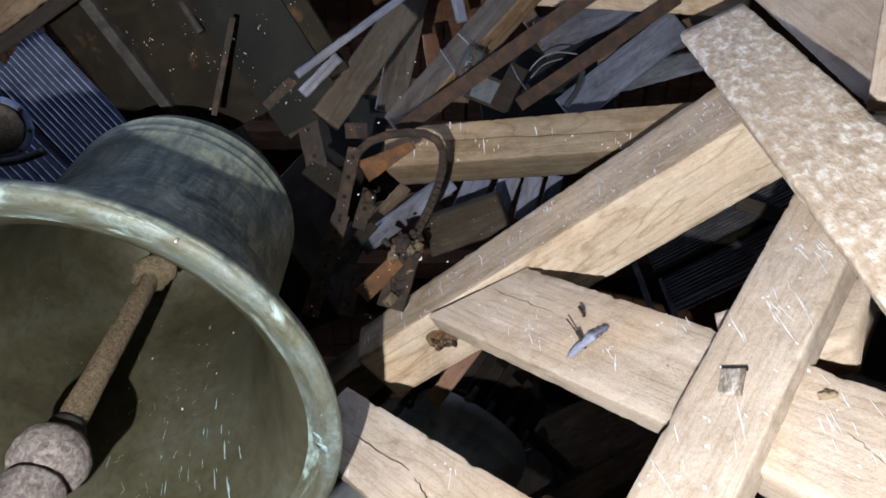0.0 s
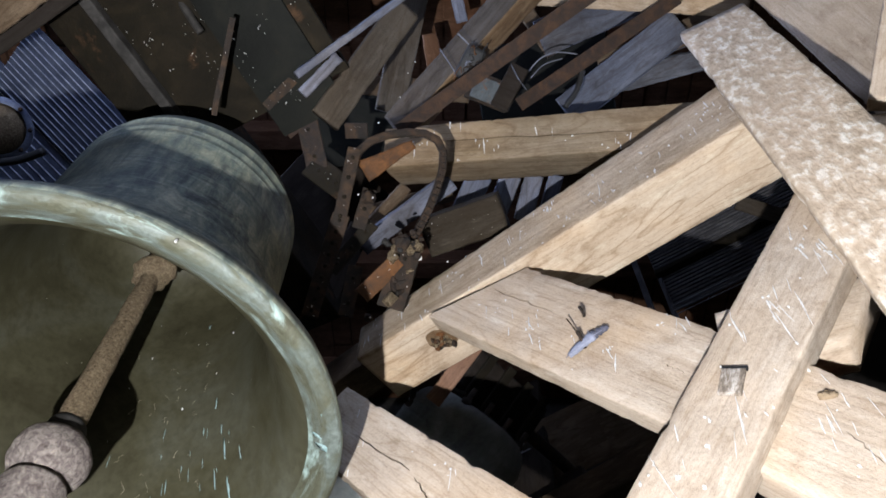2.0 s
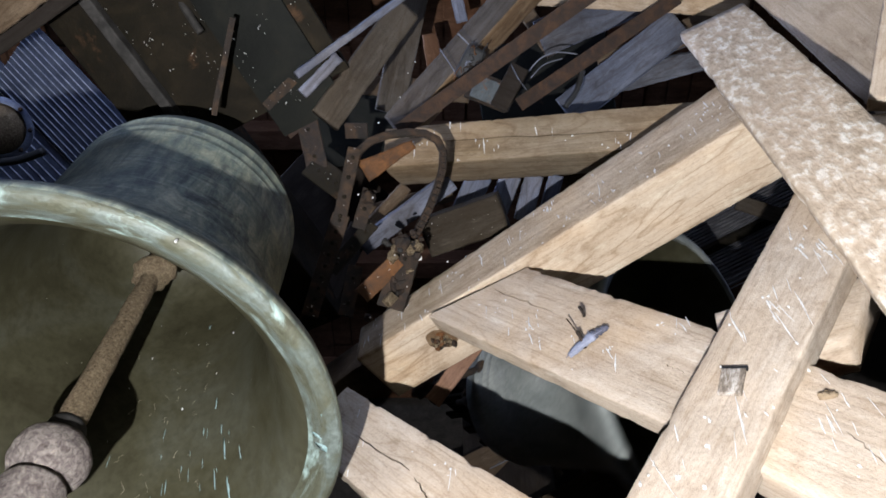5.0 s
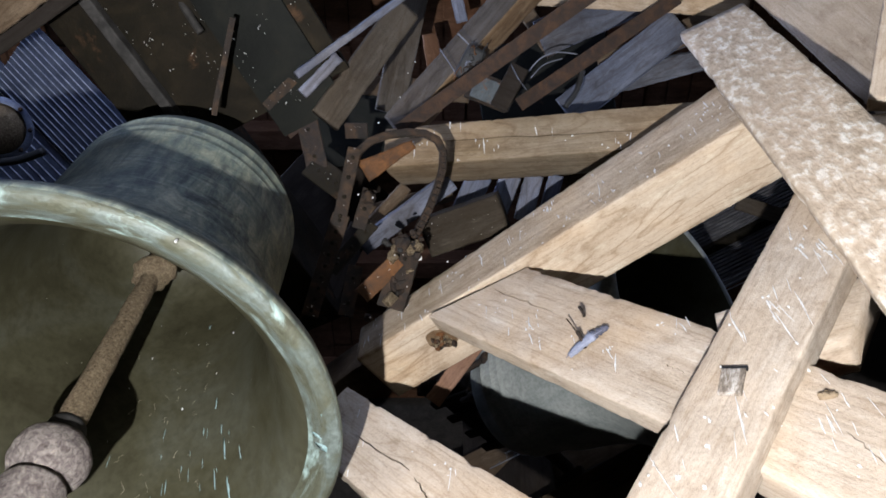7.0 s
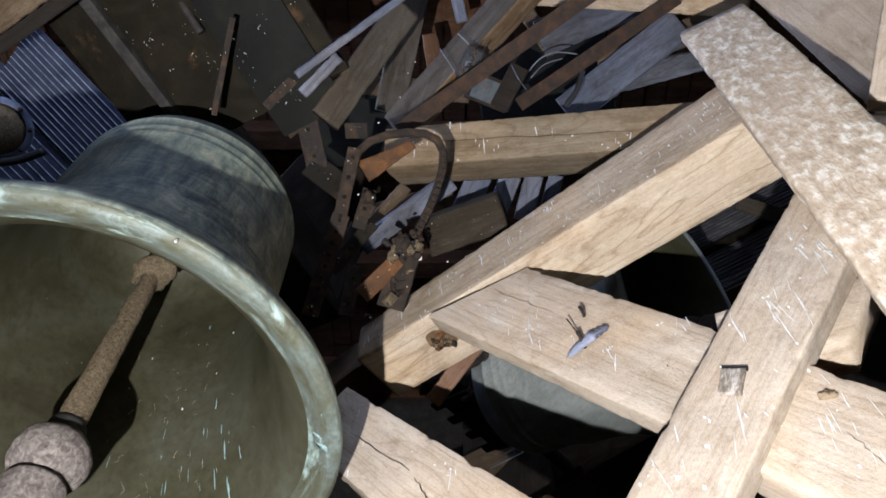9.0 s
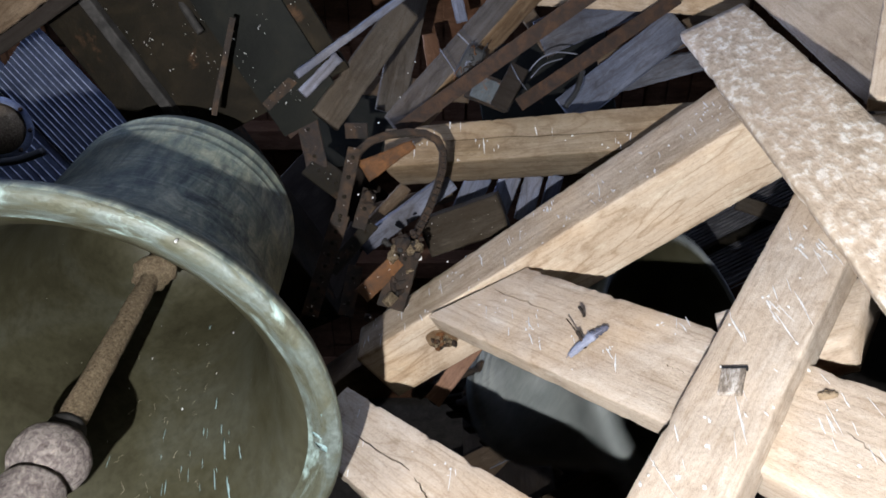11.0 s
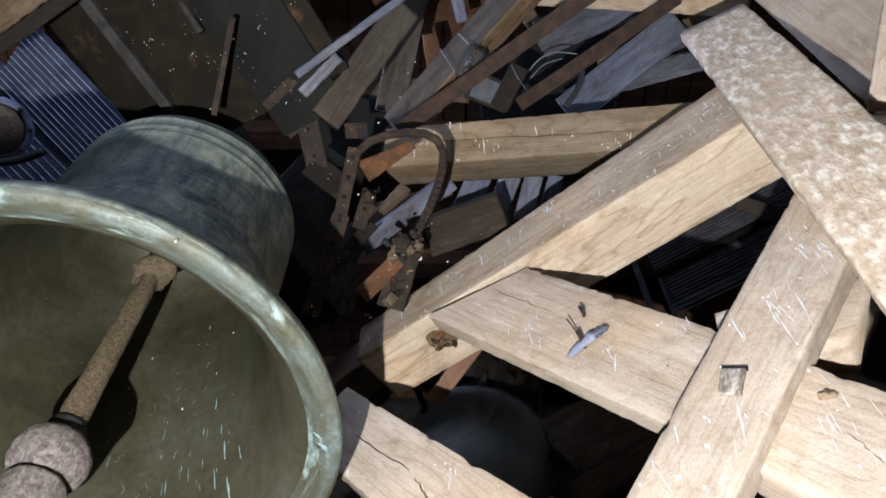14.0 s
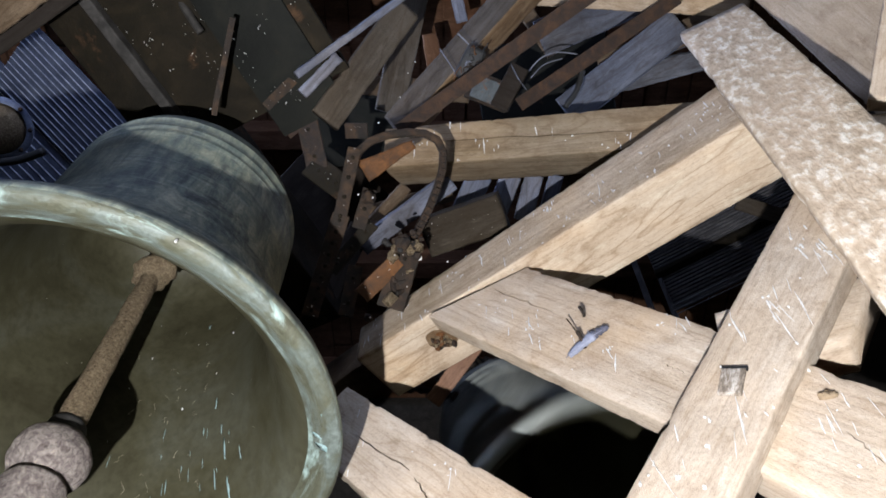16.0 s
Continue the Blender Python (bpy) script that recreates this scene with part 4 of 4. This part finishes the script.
def angle_bar(a, b, leg, label, turn=0, mat=RUST_BAR):
    """A rolled steel angle between two places."""
    a, b = Vector(a), Vector(b)
    d = (b - a).normalized()
    z = Vector(EYE) - (a + b) / 2
    z = (z - d * z.dot(d)).normalized()
    y = z.cross(d)
    L = (b - a).length
    bm = bmesh.new()
    add_box(bm, (L, leg, 0.006), pose(L / 2, 0, 0), 0.0015)
    add_box(bm, (L, 0.006, leg), pose(L / 2, leg / 2 - 0.003, -leg / 2 - 0.003), 0.0015)
    ob = part("angle_bar", rough_up(bm, 0.001, 8), mat, smooth=False)
    ob.matrix_world = Matrix(((d.x, y.x, z.x, a.x), (d.y, y.y, z.y, a.y), (d.z, y.z, z.z, a.z), (0, 0, 0, 1))) @ pose(0, 0, 0, turn)
    return tagged(ob, label, "steel bar", "rusty angle bars")


angle_bar((-0.155, 1.093, 3.960), (0.498, 0.624, 4.011), 0.052, "long rusty steel angle bar")
angle_bar((0.282, 1.093, 4.197), (0.833, 0.718, 4.272), 0.052, "long rusty steel angle bar")
angle_bar((-0.524, 1.054, 3.854), (-0.400, 0.976, 3.963), 0.05, "short rusty steel angle bar")

# control box and its wiring
cbox = thing("control_box", Matrix.Translation((0.099, 0.943, 4.220)) @ look((0, 0, 0), (-0.127, -0.989, -2.906), 34).to_3x3().to_4x4(), "dark open control box with tangled wires", "control box")
part("case", box((0.075, 0.125, 0.08), Matrix(), 0.012), BLACK, cbox)
part("lid", box((0.07, 0.17, 0.05), pose(-0.17, -0.01, 0.03, 0, -8, 0), 0.004), WOOD_BLACK, cbox, "black side compartment")
rnd = random.Random(11)
for mt, cnt in ((PALE_PLASTIC, 1), (RUST_BRIGHT, 2), (RUST, 4), (BLACK, 7), (YELLOW, 1)):
    for _ in range(cnt):
        p = Vector((rnd.uniform(-0.03, 0.03), rnd.uniform(-0.05, 0.05), -0.045))
        pts = [p]
        for _k in range(4):
            pts.append(pts[-1] + Vector((rnd.uniform(-0.014, 0.014), rnd.uniform(-0.022, 0.022), rnd.uniform(-0.012, 0.006))))
        part("wire", tube(pts, 0.0018), mt, cbox)
jb = thing("junction_box", Matrix.Translation((0.178, 1.084, 4.310)) @ look((0, 0, 0), (-0.178, -1.084, -2.810), 30).to_3x3().to_4x4(), "rusty junction box with flaking grey-blue paint", "junction box")
part("case", box((0.17, 0.11, 0.08), Matrix(), 0.006), RUST, jb)
part("cover", box((0.11, 0.085, 0.008), pose(0.01, 0, -0.044), 0.003), PAINT_BLUE, jb, "flaking grey-blue cover")
for nm, pts, r, mt, lab in (
        ("cable", ((0.322, 1.004, 4.301), (0.363, 0.956, 4.309), (0.426, 0.935, 4.322), (0.508, 0.947, 4.338)), 0.0026, PALE_PLASTIC, "pale cable arching between the boards"),
        ("cable", ((0.335, 1.029, 4.309), (0.380, 0.981, 4.316), (0.451, 0.961, 4.329)), 0.002, PALE_PLASTIC, "pale cable arching between the boards"),
        ("cable", ((-0.012, 0.886, 4.219), (0.023, 0.935, 4.203), (0.060, 0.986, 4.184)), 0.0026, PALE_PLASTIC, "thin pale cable to the control box"),
        ("cable", ((0.053, 0.837, 4.234), (0.100, 0.878, 4.220), (0.147, 0.919, 4.204)), 0.0030, PALE_PLASTIC, "thin pale cable to the control box"),
        ("cable", ((0.249, 0.947, 4.219), (0.274, 0.983, 4.172), (0.305, 1.025, 4.169)), 0.0016, PALE_PLASTIC, "thin pale loose wire"),
        ("hose", ((0.516, 0.982, 4.257), (0.499, 1.043, 4.217), (0.453, 1.096, 4.183)), 0.012, BLACK, "black hose hanging between boards"),
        ("rod", ((-0.765, 0.574, 3.746), (-0.735, 0.615, 3.720), (-0.695, 0.666, 3.687)), 0.012, STEEL_PALE, "short bright steel rod on the headstock"),
        ("rod", ((-1.699, 1.254, 4.022), (-1.555, 1.240, 4.031), (-1.456, 1.213, 4.049)), 0.016, BLACK, "black steel rod on edge")):
    ob = part(nm, tube(pts, r), mt)
    tagged(ob, lab, nm)

# chain wheel segment that turns the still bell
def frame_of(o, x, y):
    o, x, y = Vector(o), Vector(x), Vector(y)
    ex = (x - o).normalized()
    ez = ex.cross(y - o).normalized()
    ey = ez.cross(ex)
    return Matrix(((ex.x, ey.x, ez.x, o.x), (ex.y, ey.y, ez.y, o.y), (ex.z, ey.z, ez.z, o.z), (0, 0, 0, 1)))


arc = [(-0.289, 1.084, 3.680), (-0.267, 1.048, 3.703), (-0.230, 1.021, 3.720), (-0.176, 1.004, 3.731), (-0.114, 0.997, 3.736), (-0.057, 1.000, 3.734), (-0.018, 1.016, 3.723), (0.002, 1.048, 3.703), (0.000, 1.096, 3.672), (-0.018, 1.148, 3.639), (-0.043, 1.201, 3.605), (-0.075, 1.253, 3.571), (-0.110, 1.306, 3.537)]
wheel = thing("chain_wheel", Matrix(), "rusty bent iron chain guide with a roller chain", "chain wheel")


def band(points, half, thick, deep):
    """A flat bar bent along the points, its width across the line of sight's depth."""
    bm = bmesh.new()
    pts = [Vector(p) for p in points]
    mid = sum(pts, Vector()) / len(pts)
    back = (mid - Vector(EYE)).normalized()
    rows = []
    for i, p in enumerate(pts):
        d = (pts[min(i + 1, len(pts) - 1)] - pts[max(i - 1, 0)]).normalized()
        s = d.cross(back).normalized()
        rows.append([bm.verts.new(p + s * a + back * b) for a, b in ((-half, 0), (half, 0), (half, deep), (half - thick, deep), (half - thick, thick), (-half + thick, thick), (-half + thick, deep), (-half, deep))])
    for a, b in zip(rows, rows[1:]):
        for k in range(8):
            bm.faces.new((a[k], b[k], b[(k + 1) % 8], a[(k + 1) % 8]))
    bm.faces.new(rows[0]), bm.faces.new(rows[-1])
    bmesh.ops.recalc_face_normals(bm, faces=bm.faces)
    return bm


part("guide", band(arc, 0.012, 0.004, 0.07), RUST, wheel, "rusty channel")
# the inner face of the guide
tongue = part("guide_plate", rough_up(beam_mesh(0.185, 0.075, 0.03, 0.008, 77), 0.003, 30), RUST_BRIGHT, wheel, "orange-rusted plate")
tongue.matrix_basis = frame_of((-0.257, 1.128, 3.716), (-0.098, 1.049, 3.756), (-0.289, 1.078, 3.737))
for i in range(7, len(arc) - 1):
    for j in range(3):
        a = Vector(arc[i]).lerp(Vector(arc[i + 1]), j / 3)
        b = Vector(arc[i]).lerp(Vector(arc[i + 1]), (j + 0.8) / 3)
        toward = (Vector(EYE) - a).normalized() * 0.012
        side = (b - a).normalized().cross(toward.normalized())
        link = bmesh.new()
        for s in (-1, 1):
            add_rod(link, a + toward + side * 0.008 * s, b + toward + side * 0.008 * s, 0.0035, 0.0035, 6)
        add_rod(link, a + toward - side * 0.011, a + toward + side * 0.011, 0.004, 0.004, 6)
        part("chain_link", link, RUST, wheel)


def flat_bar(name, a, b, width, thick, mat, label, holes=0, turn=0):
    a, b = Vector(a), Vector(b)
    d = (b - a).normalized()
    z = Vector(EYE) - (a + b) / 2
    z = (z - d * z.dot(d)).normalized()
    y = z.cross(d)
    L = (b - a).length
    ob = new(name)
    ob.matrix_world = Matrix(((d.x, y.x, z.x, a.x), (d.y, y.y, z.y, a.y), (d.z, y.z, z.z, a.z), (0, 0, 0, 1))) @ pose(0, 0, 0, turn)
    tagged(ob, label, "iron strap", "rusty iron straps")
    bm = bmesh.new()
    add_box(bm, (L, width, thick), pose(L / 2, 0, -thick / 2), 0.0015)
    bmesh.ops.subdivide_edges(bm, edges=[e for e in bm.edges if e.calc_length() > L * 0.8], cuts=12)
    part("bar", rough_up(bm, 0.0015, 20), mat, ob)
    for i in range(holes):
        rv = bmesh.new()
        bmesh.ops.create_icosphere(rv, subdivisions=2, radius=0.007, matrix=pose((i + 0.5) / holes * L, 0, 0.001) @ Matrix.Diagonal((1, 1, 0.6, 1)))
        part("rivet", rv, STEEL, ob)
    return ob


STRAPS = []
STRAPS.append(flat_bar("strap_bar", (-0.276, 1.030, 3.691), (-0.331, 1.246, 3.576), 0.042, 0.012, RUST, "rusty iron strap beside the chain guide", 4))
STRAPS.append(flat_bar("strap_bar", (-0.321, 1.216, 3.595), (-0.426, 1.504, 3.446), 0.055, 0.012, RUST, "long rusty strap with bolt holes beside the bell", 9))
STRAPS.append(flat_bar("strap_bar", (-0.449, 0.985, 3.838), (-0.409, 1.132, 3.744), 0.075, 0.01, RUST, "bent rusty bracket plate", 2, 25))
STRAPS.append(flat_bar("strap_bar", (-0.434, 1.117, 3.754), (-0.315, 1.167, 3.674), 0.085, 0.01, STEEL, "grimy steel bracket plate", 2, -15))
STRAPS.append(flat_bar("strap_bar", (-0.320, 1.027, 3.812), (-0.245, 1.019, 3.793), 0.05, 0.01, RUST, "small rusty plate above the strap", 0, 10))
STRAPS.append(flat_bar("strap_bar", (-0.237, 1.186, 3.709), (-0.278, 1.305, 3.657), 0.045, 0.012, RUST, "short rusty iron link", 1))
STRAPS.append(flat_bar("strap_bar", (-0.249, 1.392, 3.399), (-0.137, 1.314, 3.485), 0.055, 0.012, RUST_BRIGHT, "torn piece of rusty sheet iron", 0, 15))
STRAPS.append(flat_bar("strap_bar", (-0.163, 1.427, 3.388), (-0.104, 1.280, 3.530), 0.085, 0.02, RUST, "grimy iron foot of the chain guide", 2, -10))
STRAPS.append(flat_bar("strap_bar", (-0.396, 1.524, 3.730), (-0.247, 1.382, 3.821), 0.05, 0.012, STEEL, "dark steel strap with bolts", 3))
STRAPS.append(flat_bar("strap_bar", (-0.289, 1.423, 3.616), (-0.317, 1.535, 3.485), 0.05, 0.012, RUST, "dark rusty strap below the guide", 2))
STRAPS.append(flat_bar("strap_bar", (-0.643, 0.847, 3.511), (-0.575, 0.602, 3.609), 0.016, 0.012, RUST, "rusty rib on the headstock", 0))
STRAPS.append(flat_bar("strap_bar", (-0.532, 0.885, 3.665), (-0.447, 0.814, 3.711), 0.03, 0.012, RUST, "rusty rib on the headstock", 0))


def lump(name, at, r, mat, label, category, seed, squash=(1, 1, 1)):
    bm = bmesh.new()
    bmesh.ops.create_icosphere(bm, subdivisions=3, radius=r, matrix=Matrix.Diagonal((*squash, 1)))
    ob = part(name, rough_up(rough_up(bm, r * 0.5, 1.3 / r, seed), r * 0.18, 4 / r, seed + 3), mat)
    ob.matrix_world = Matrix.Translation(at)
    return tagged(ob, label, category)


for k, (at, r) in enumerate((((-0.125, 1.262, 3.494), 0.026), ((-0.097, 1.274, 3.487), 0.02), ((-0.238, 1.185, 3.650), 0.022), ((-0.073, 1.265, 3.480), 0.014), ((-0.228, 1.446, 3.364), 0.013), ((-0.155, 1.295, 3.473), 0.018))):
    lump("nest_clump", at, r, IRON_PALE if k % 2 else RUST, "clotted dirt and droppings on the ironwork", "dirt", k)
rnd = random.Random(3)
for at, r in (((-0.079, 1.260, 3.472), 0.007), ((0.014, 1.291, 3.440), 0.007), ((-0.148, 1.280, 3.459), 0.007), ((-0.222, 1.176, 3.633), 0.008), ((-0.268, 1.168, 3.638), 0.008), ((-0.108, 1.338, 3.374), 0.006), ((-0.221, 1.433, 3.349), 0.007), ((-0.101, 0.938, 4.225), 0.007), ((-0.157, 1.046, 4.156), 0.006), ((-0.218, 1.045, 3.919), 0.008), ((-0.130, 0.990, 4.251), 0.006)):
    lump("dropping", at, r * 0.38, DROP, "white dried bird dropping", "dropping", int(r * 1e4), (1, 1, 0.7))

# flange of the neighbouring bell gear at the edge of view
fl = thing("bearing_flange", Matrix.Translation((-1.712, 1.204, 4.232)) @ look((0, 0, 0), (1.712, -1.204, -2.732), 0).to_3x3().to_4x4() @ Matrix.Scale(1.15, 4), "rusty bearing flange with a pale bolted rim", "bearing")
part("housing", rough_up(lathe([(0.001, -0.06), (0.05, -0.055), (0.07, -0.03), (0.082, -0.01), (0.09, 0.03), (0.09, 0.10)], 40), 0.003, 20), IRON_PALE, fl)
part("rim", lathe([(0.085, -0.02), (0.105, -0.02), (0.108, -0.01), (0.105, 0.0), (0.085, 0.0), (0.085, -0.02)], 40), ZINC, fl, "pale grey rim")
for i in range(8):
    bt = bmesh.new()
    a = i * math.pi / 4
    add_rod(bt, (0.095 * math.cos(a), 0.095 * math.sin(a), -0.03), (0.095 * math.cos(a), 0.095 * math.sin(a), 0.01), 0.008, 0.008, 6)
    part("bolt", bt, RUST, fl)

# feather stuck on the brace, plate and knots on the timbers
fe = thing("feather", frame_of((0.302, 1.207, 2.902), (0.404, 1.154, 2.949), (0.335, 1.172, 2.949)), "grey pigeon feather caught on the brace", "feather")
LF = 0.118
for nm, x0, x1, mt in (("vane", 0.0, 0.66, FEATHER), ("tip", 0.64, 1.0, FEATHER_TIP)):
    bm = bmesh.new()
    rows = []
    for i in range(15):
        u = x0 + (x1 - x0) * i / 14
        w = 0.0145 * (math.sin(math.pi * min(1, 0.08 + u * 0.84)) ** 0.6) * (1 + 0.75 * noise.noise(Vector((u * 60, 1, 0))))
        c = 0.006 * math.sin(u * 2.4)
        rows.append([bm.verts.new((u * LF, c + w, 0.006)), bm.verts.new((u * LF, c, 0.011)), bm.verts.new((u * LF, c - w * 0.7, 0.006))])
    for a, b in zip(rows, rows[1:]):
        for k in range(2):
            bm.faces.new((a[k], b[k], b[k + 1], a[k + 1]))
    ex_ = bmesh.ops.extrude_face_region(bm, geom=list(bm.faces))
    bmesh.ops.translate(bm, verts=[g for g in ex_["geom"] if isinstance(g, bmesh.types.BMVert)], vec=(0, 0, -0.0015))
    bmesh.ops.recalc_face_normals(bm, faces=bm.faces)
    part(nm, bm, mt, fe)
part("quill", tube([(-0.01, 0.0, 0.011), (0.04, 0.004, 0.0125), (0.1, 0.005, 0.012)], 0.0007), FEATHER, fe)
for k, (pts, r) in enumerate(((((0.324, 1.168, 2.949), (0.336, 1.181, 2.928), (0.351, 1.218, 2.916)), 0.006), (((0.306, 1.172, 3.005), (0.320, 1.178, 2.978), (0.332, 1.188, 2.960)), 0.002), (((0.341, 1.159, 3.038), (0.344, 1.155, 3.016), (0.350, 1.167, 3.009)), 0.004), (((0.300, 1.223, 2.937), (0.321, 1.205, 2.936)), 0.003))):
    tagged(part("twig", rough_up(tube(pts, r), r * 0.4, 90), RUST), "brown twig lodged behind the feather", "twig")
nail = thing("iron_plate", frame_of((0.527, 1.039, 2.592), (0.565, 1.019, 2.571), (0.546, 1.029, 2.661)), "small square iron washer plate on the brace", "plate")
part("plate", rough_up(box((0.046, 0.062, 0.010), pose(0.026, 0.033, 0.004), 0.002), 0.0012, 60), PLATE, nail)
# thin black bar along the plate's top edge
part("recess", box((0.05, 0.008, 0.008), pose(0.026, 0.068, 0.002), 0.001), BLACK, nail)
rot = thing("rotten_knot", Matrix.Translation((-0.002, 1.535, 3.366)), "rotted brown knot with rusty shards in the head beam", "knot")
stain = bmesh.new()
bmesh.ops.create_icosphere(stain, subdivisions=4, radius=0.034, matrix=Matrix.Translation((0, 0, 0.006)) @ Matrix.Diagonal((1.5, 1.1, 0.06, 1)))
part("stain", rough_up(stain, 0.006, 45), WOOD_BROWN, rot, "dark stained wood round the knot")
rnd = random.Random(21)
for k in range(26):
    bm = bmesh.new()
    bmesh.ops.create_icosphere(bm, subdivisions=2, radius=1.0, matrix=pose(rnd.gauss(0, 0.015), rnd.gauss(0, 0.013), rnd.gauss(0, 0.006), rnd.uniform(0, 180), rnd.uniform(0, 180), 0) @ Matrix.Diagonal((rnd.uniform(0.005, 0.010), rnd.uniform(0.004, 0.008), rnd.uniform(0.010, 0.024), 1)))
    part("shard", rough_up(bm, 0.004, 120, k), (RUST, IRON_PALE, RUST_BRIGHT)[k % 3], rot)
for a, b, r, mt, lab in (((0.716, 0.995, 2.546), None, 0.014, WOOD_CROSS, "small round knot in the brace"),):
    lump("knot", a, r, mt, lab, "knot", 9, (1.6, 0.7, 0.6))
lump("dropping", (-0.445, 0.680, 2.583), 0.0032, DROP, "white dropping dried on the bell's lip", "dropping", 7, (0.8, 0.8, 1.3))
lump("dropping", (-0.520, 0.960, 3.177), 0.006, DROP, "white dropping on the bell's waist", "dropping", 8)


def flecks(parent, name, spread, count, seed, mat, label, size=(0.001, 0.004)):
    """Small dried flecks over the front of a thing: spread is the box (x0, x1, y0, y1, z) in its own space."""
    rnd = random.Random(seed)
    x0, x1, y0, y1, z = spread
    bm = bmesh.new()
    for _ in range(count):
        r = rnd.uniform(*size) * rnd.choice((0.5, 0.7, 1.0))
        bmesh.ops.create_icosphere(bm, subdivisions=1, radius=r, matrix=pose(rnd.uniform(x0, x1), rnd.uniform(y0, y1), z, 0, 0, rnd.uniform(0, 180)) @ Matrix.Diagonal((1, rnd.choice((0.5, 1, 2.2)), 0.35, 1)))
    return tagged(part(name, bm, mat, parent, label), kind="stuff")


flecks(block, "droppings", (0.01, 0.28, -0.06, 0.06, 0.001), 26, 41, DROP, "flecks of dried droppings", (0.0006, 0.0016))
for strap in STRAPS:
    long = strap.children[0].dimensions.x
    flecks(strap, "droppings", (0.0, long, -0.015, 0.015, 0.001), 6, int(long * 1000), DROP, "flecks of dried droppings", (0.0006, 0.0022))
# iron fittings at the foot of the chain guide
rnd = random.Random(33)
foot = thing("guide_foot", Matrix.Translation((-0.136, 1.367, 3.439)), "grimy iron foot clotted with dirt under the chain guide", "bracket")
for k in range(16):
    bm = box((rnd.uniform(0.01, 0.03), rnd.uniform(0.01, 0.025), rnd.uniform(0.02, 0.06)), pose(rnd.gauss(0.0, 0.018), rnd.gauss(0, 0.02), rnd.gauss(0.03, 0.045), rnd.uniform(-30, 30), rnd.uniform(-30, 30), rnd.uniform(0, 90)), 0.003)
    part("scale", rough_up(bm, 0.005, 60, k), (RUST, RUST, IRON_PALE)[k % 3], foot)
rnd = random.Random(52)
for k in range(26):
    clot = bmesh.new()
    bmesh.ops.create_icosphere(clot, subdivisions=2, radius=rnd.uniform(0.005, 0.013), matrix=Matrix.Translation((rnd.gauss(0.015, 0.028), rnd.gauss(-0.10, 0.02), rnd.gauss(0.065, 0.022))))
    part("clot", rough_up(clot, 0.005, 110, k), (RUST, STEEL_PALE, RUST, IRON_PALE, RUST, DROP)[k % 6], foot)
# ---------------------------------------------------------------- moving bell
PEAKS = [(-0.19, -57.4), (0.81, 53.1), (1.81, -63.7), (2.82, 60.3), (3.85, -70.0), (4.89, 67.5), (5.92, -77.2), (6.965, 73.8), (8.02, -83.5),
         (9.08, 79.2), (10.15, -87.1), (11.22, 81.9), (12.30, -89.8), (13.39, 83.7), (14.48, -90.7), (15.57, 84.6), (16.66, -91.6)]


def swing(t):
    """The bell's angle at t: an even pendulum between its turning points."""
    for (t0, a0), (t1, a1) in zip(PEAKS, PEAKS[1:]):
        if t0 <= t <= t1:
            u = (t - t0) / (t1 - t0)
            u = u + 0.012 * math.sin(2 * math.pi * u)
            return a0 + (a1 - a0) * (0.5 - 0.5 * math.cos(math.pi * u))
    return PEAKS[-1][1]


def motions():
    rows, beats = [], []
    home = Matrix.Translation(SW) @ pose(0, 0, 0, 0, 0, TURN2)
    for k in range(161):
        t = k / 10
        rows.append((t, home @ pose(0, 0, 0, 0, -swing(t), 0)))
        ahead = max(-22, min(22, 0.55 * (swing(min(t + 0.08, 16.5)) - swing(t - 0.08)) - 0.18 * swing(t)))
        beats.append((t, pose(0, 0, -0.38, 0, -ahead, 0)))
    walk(small, rows)
    walk(clap2, beats)


motions()
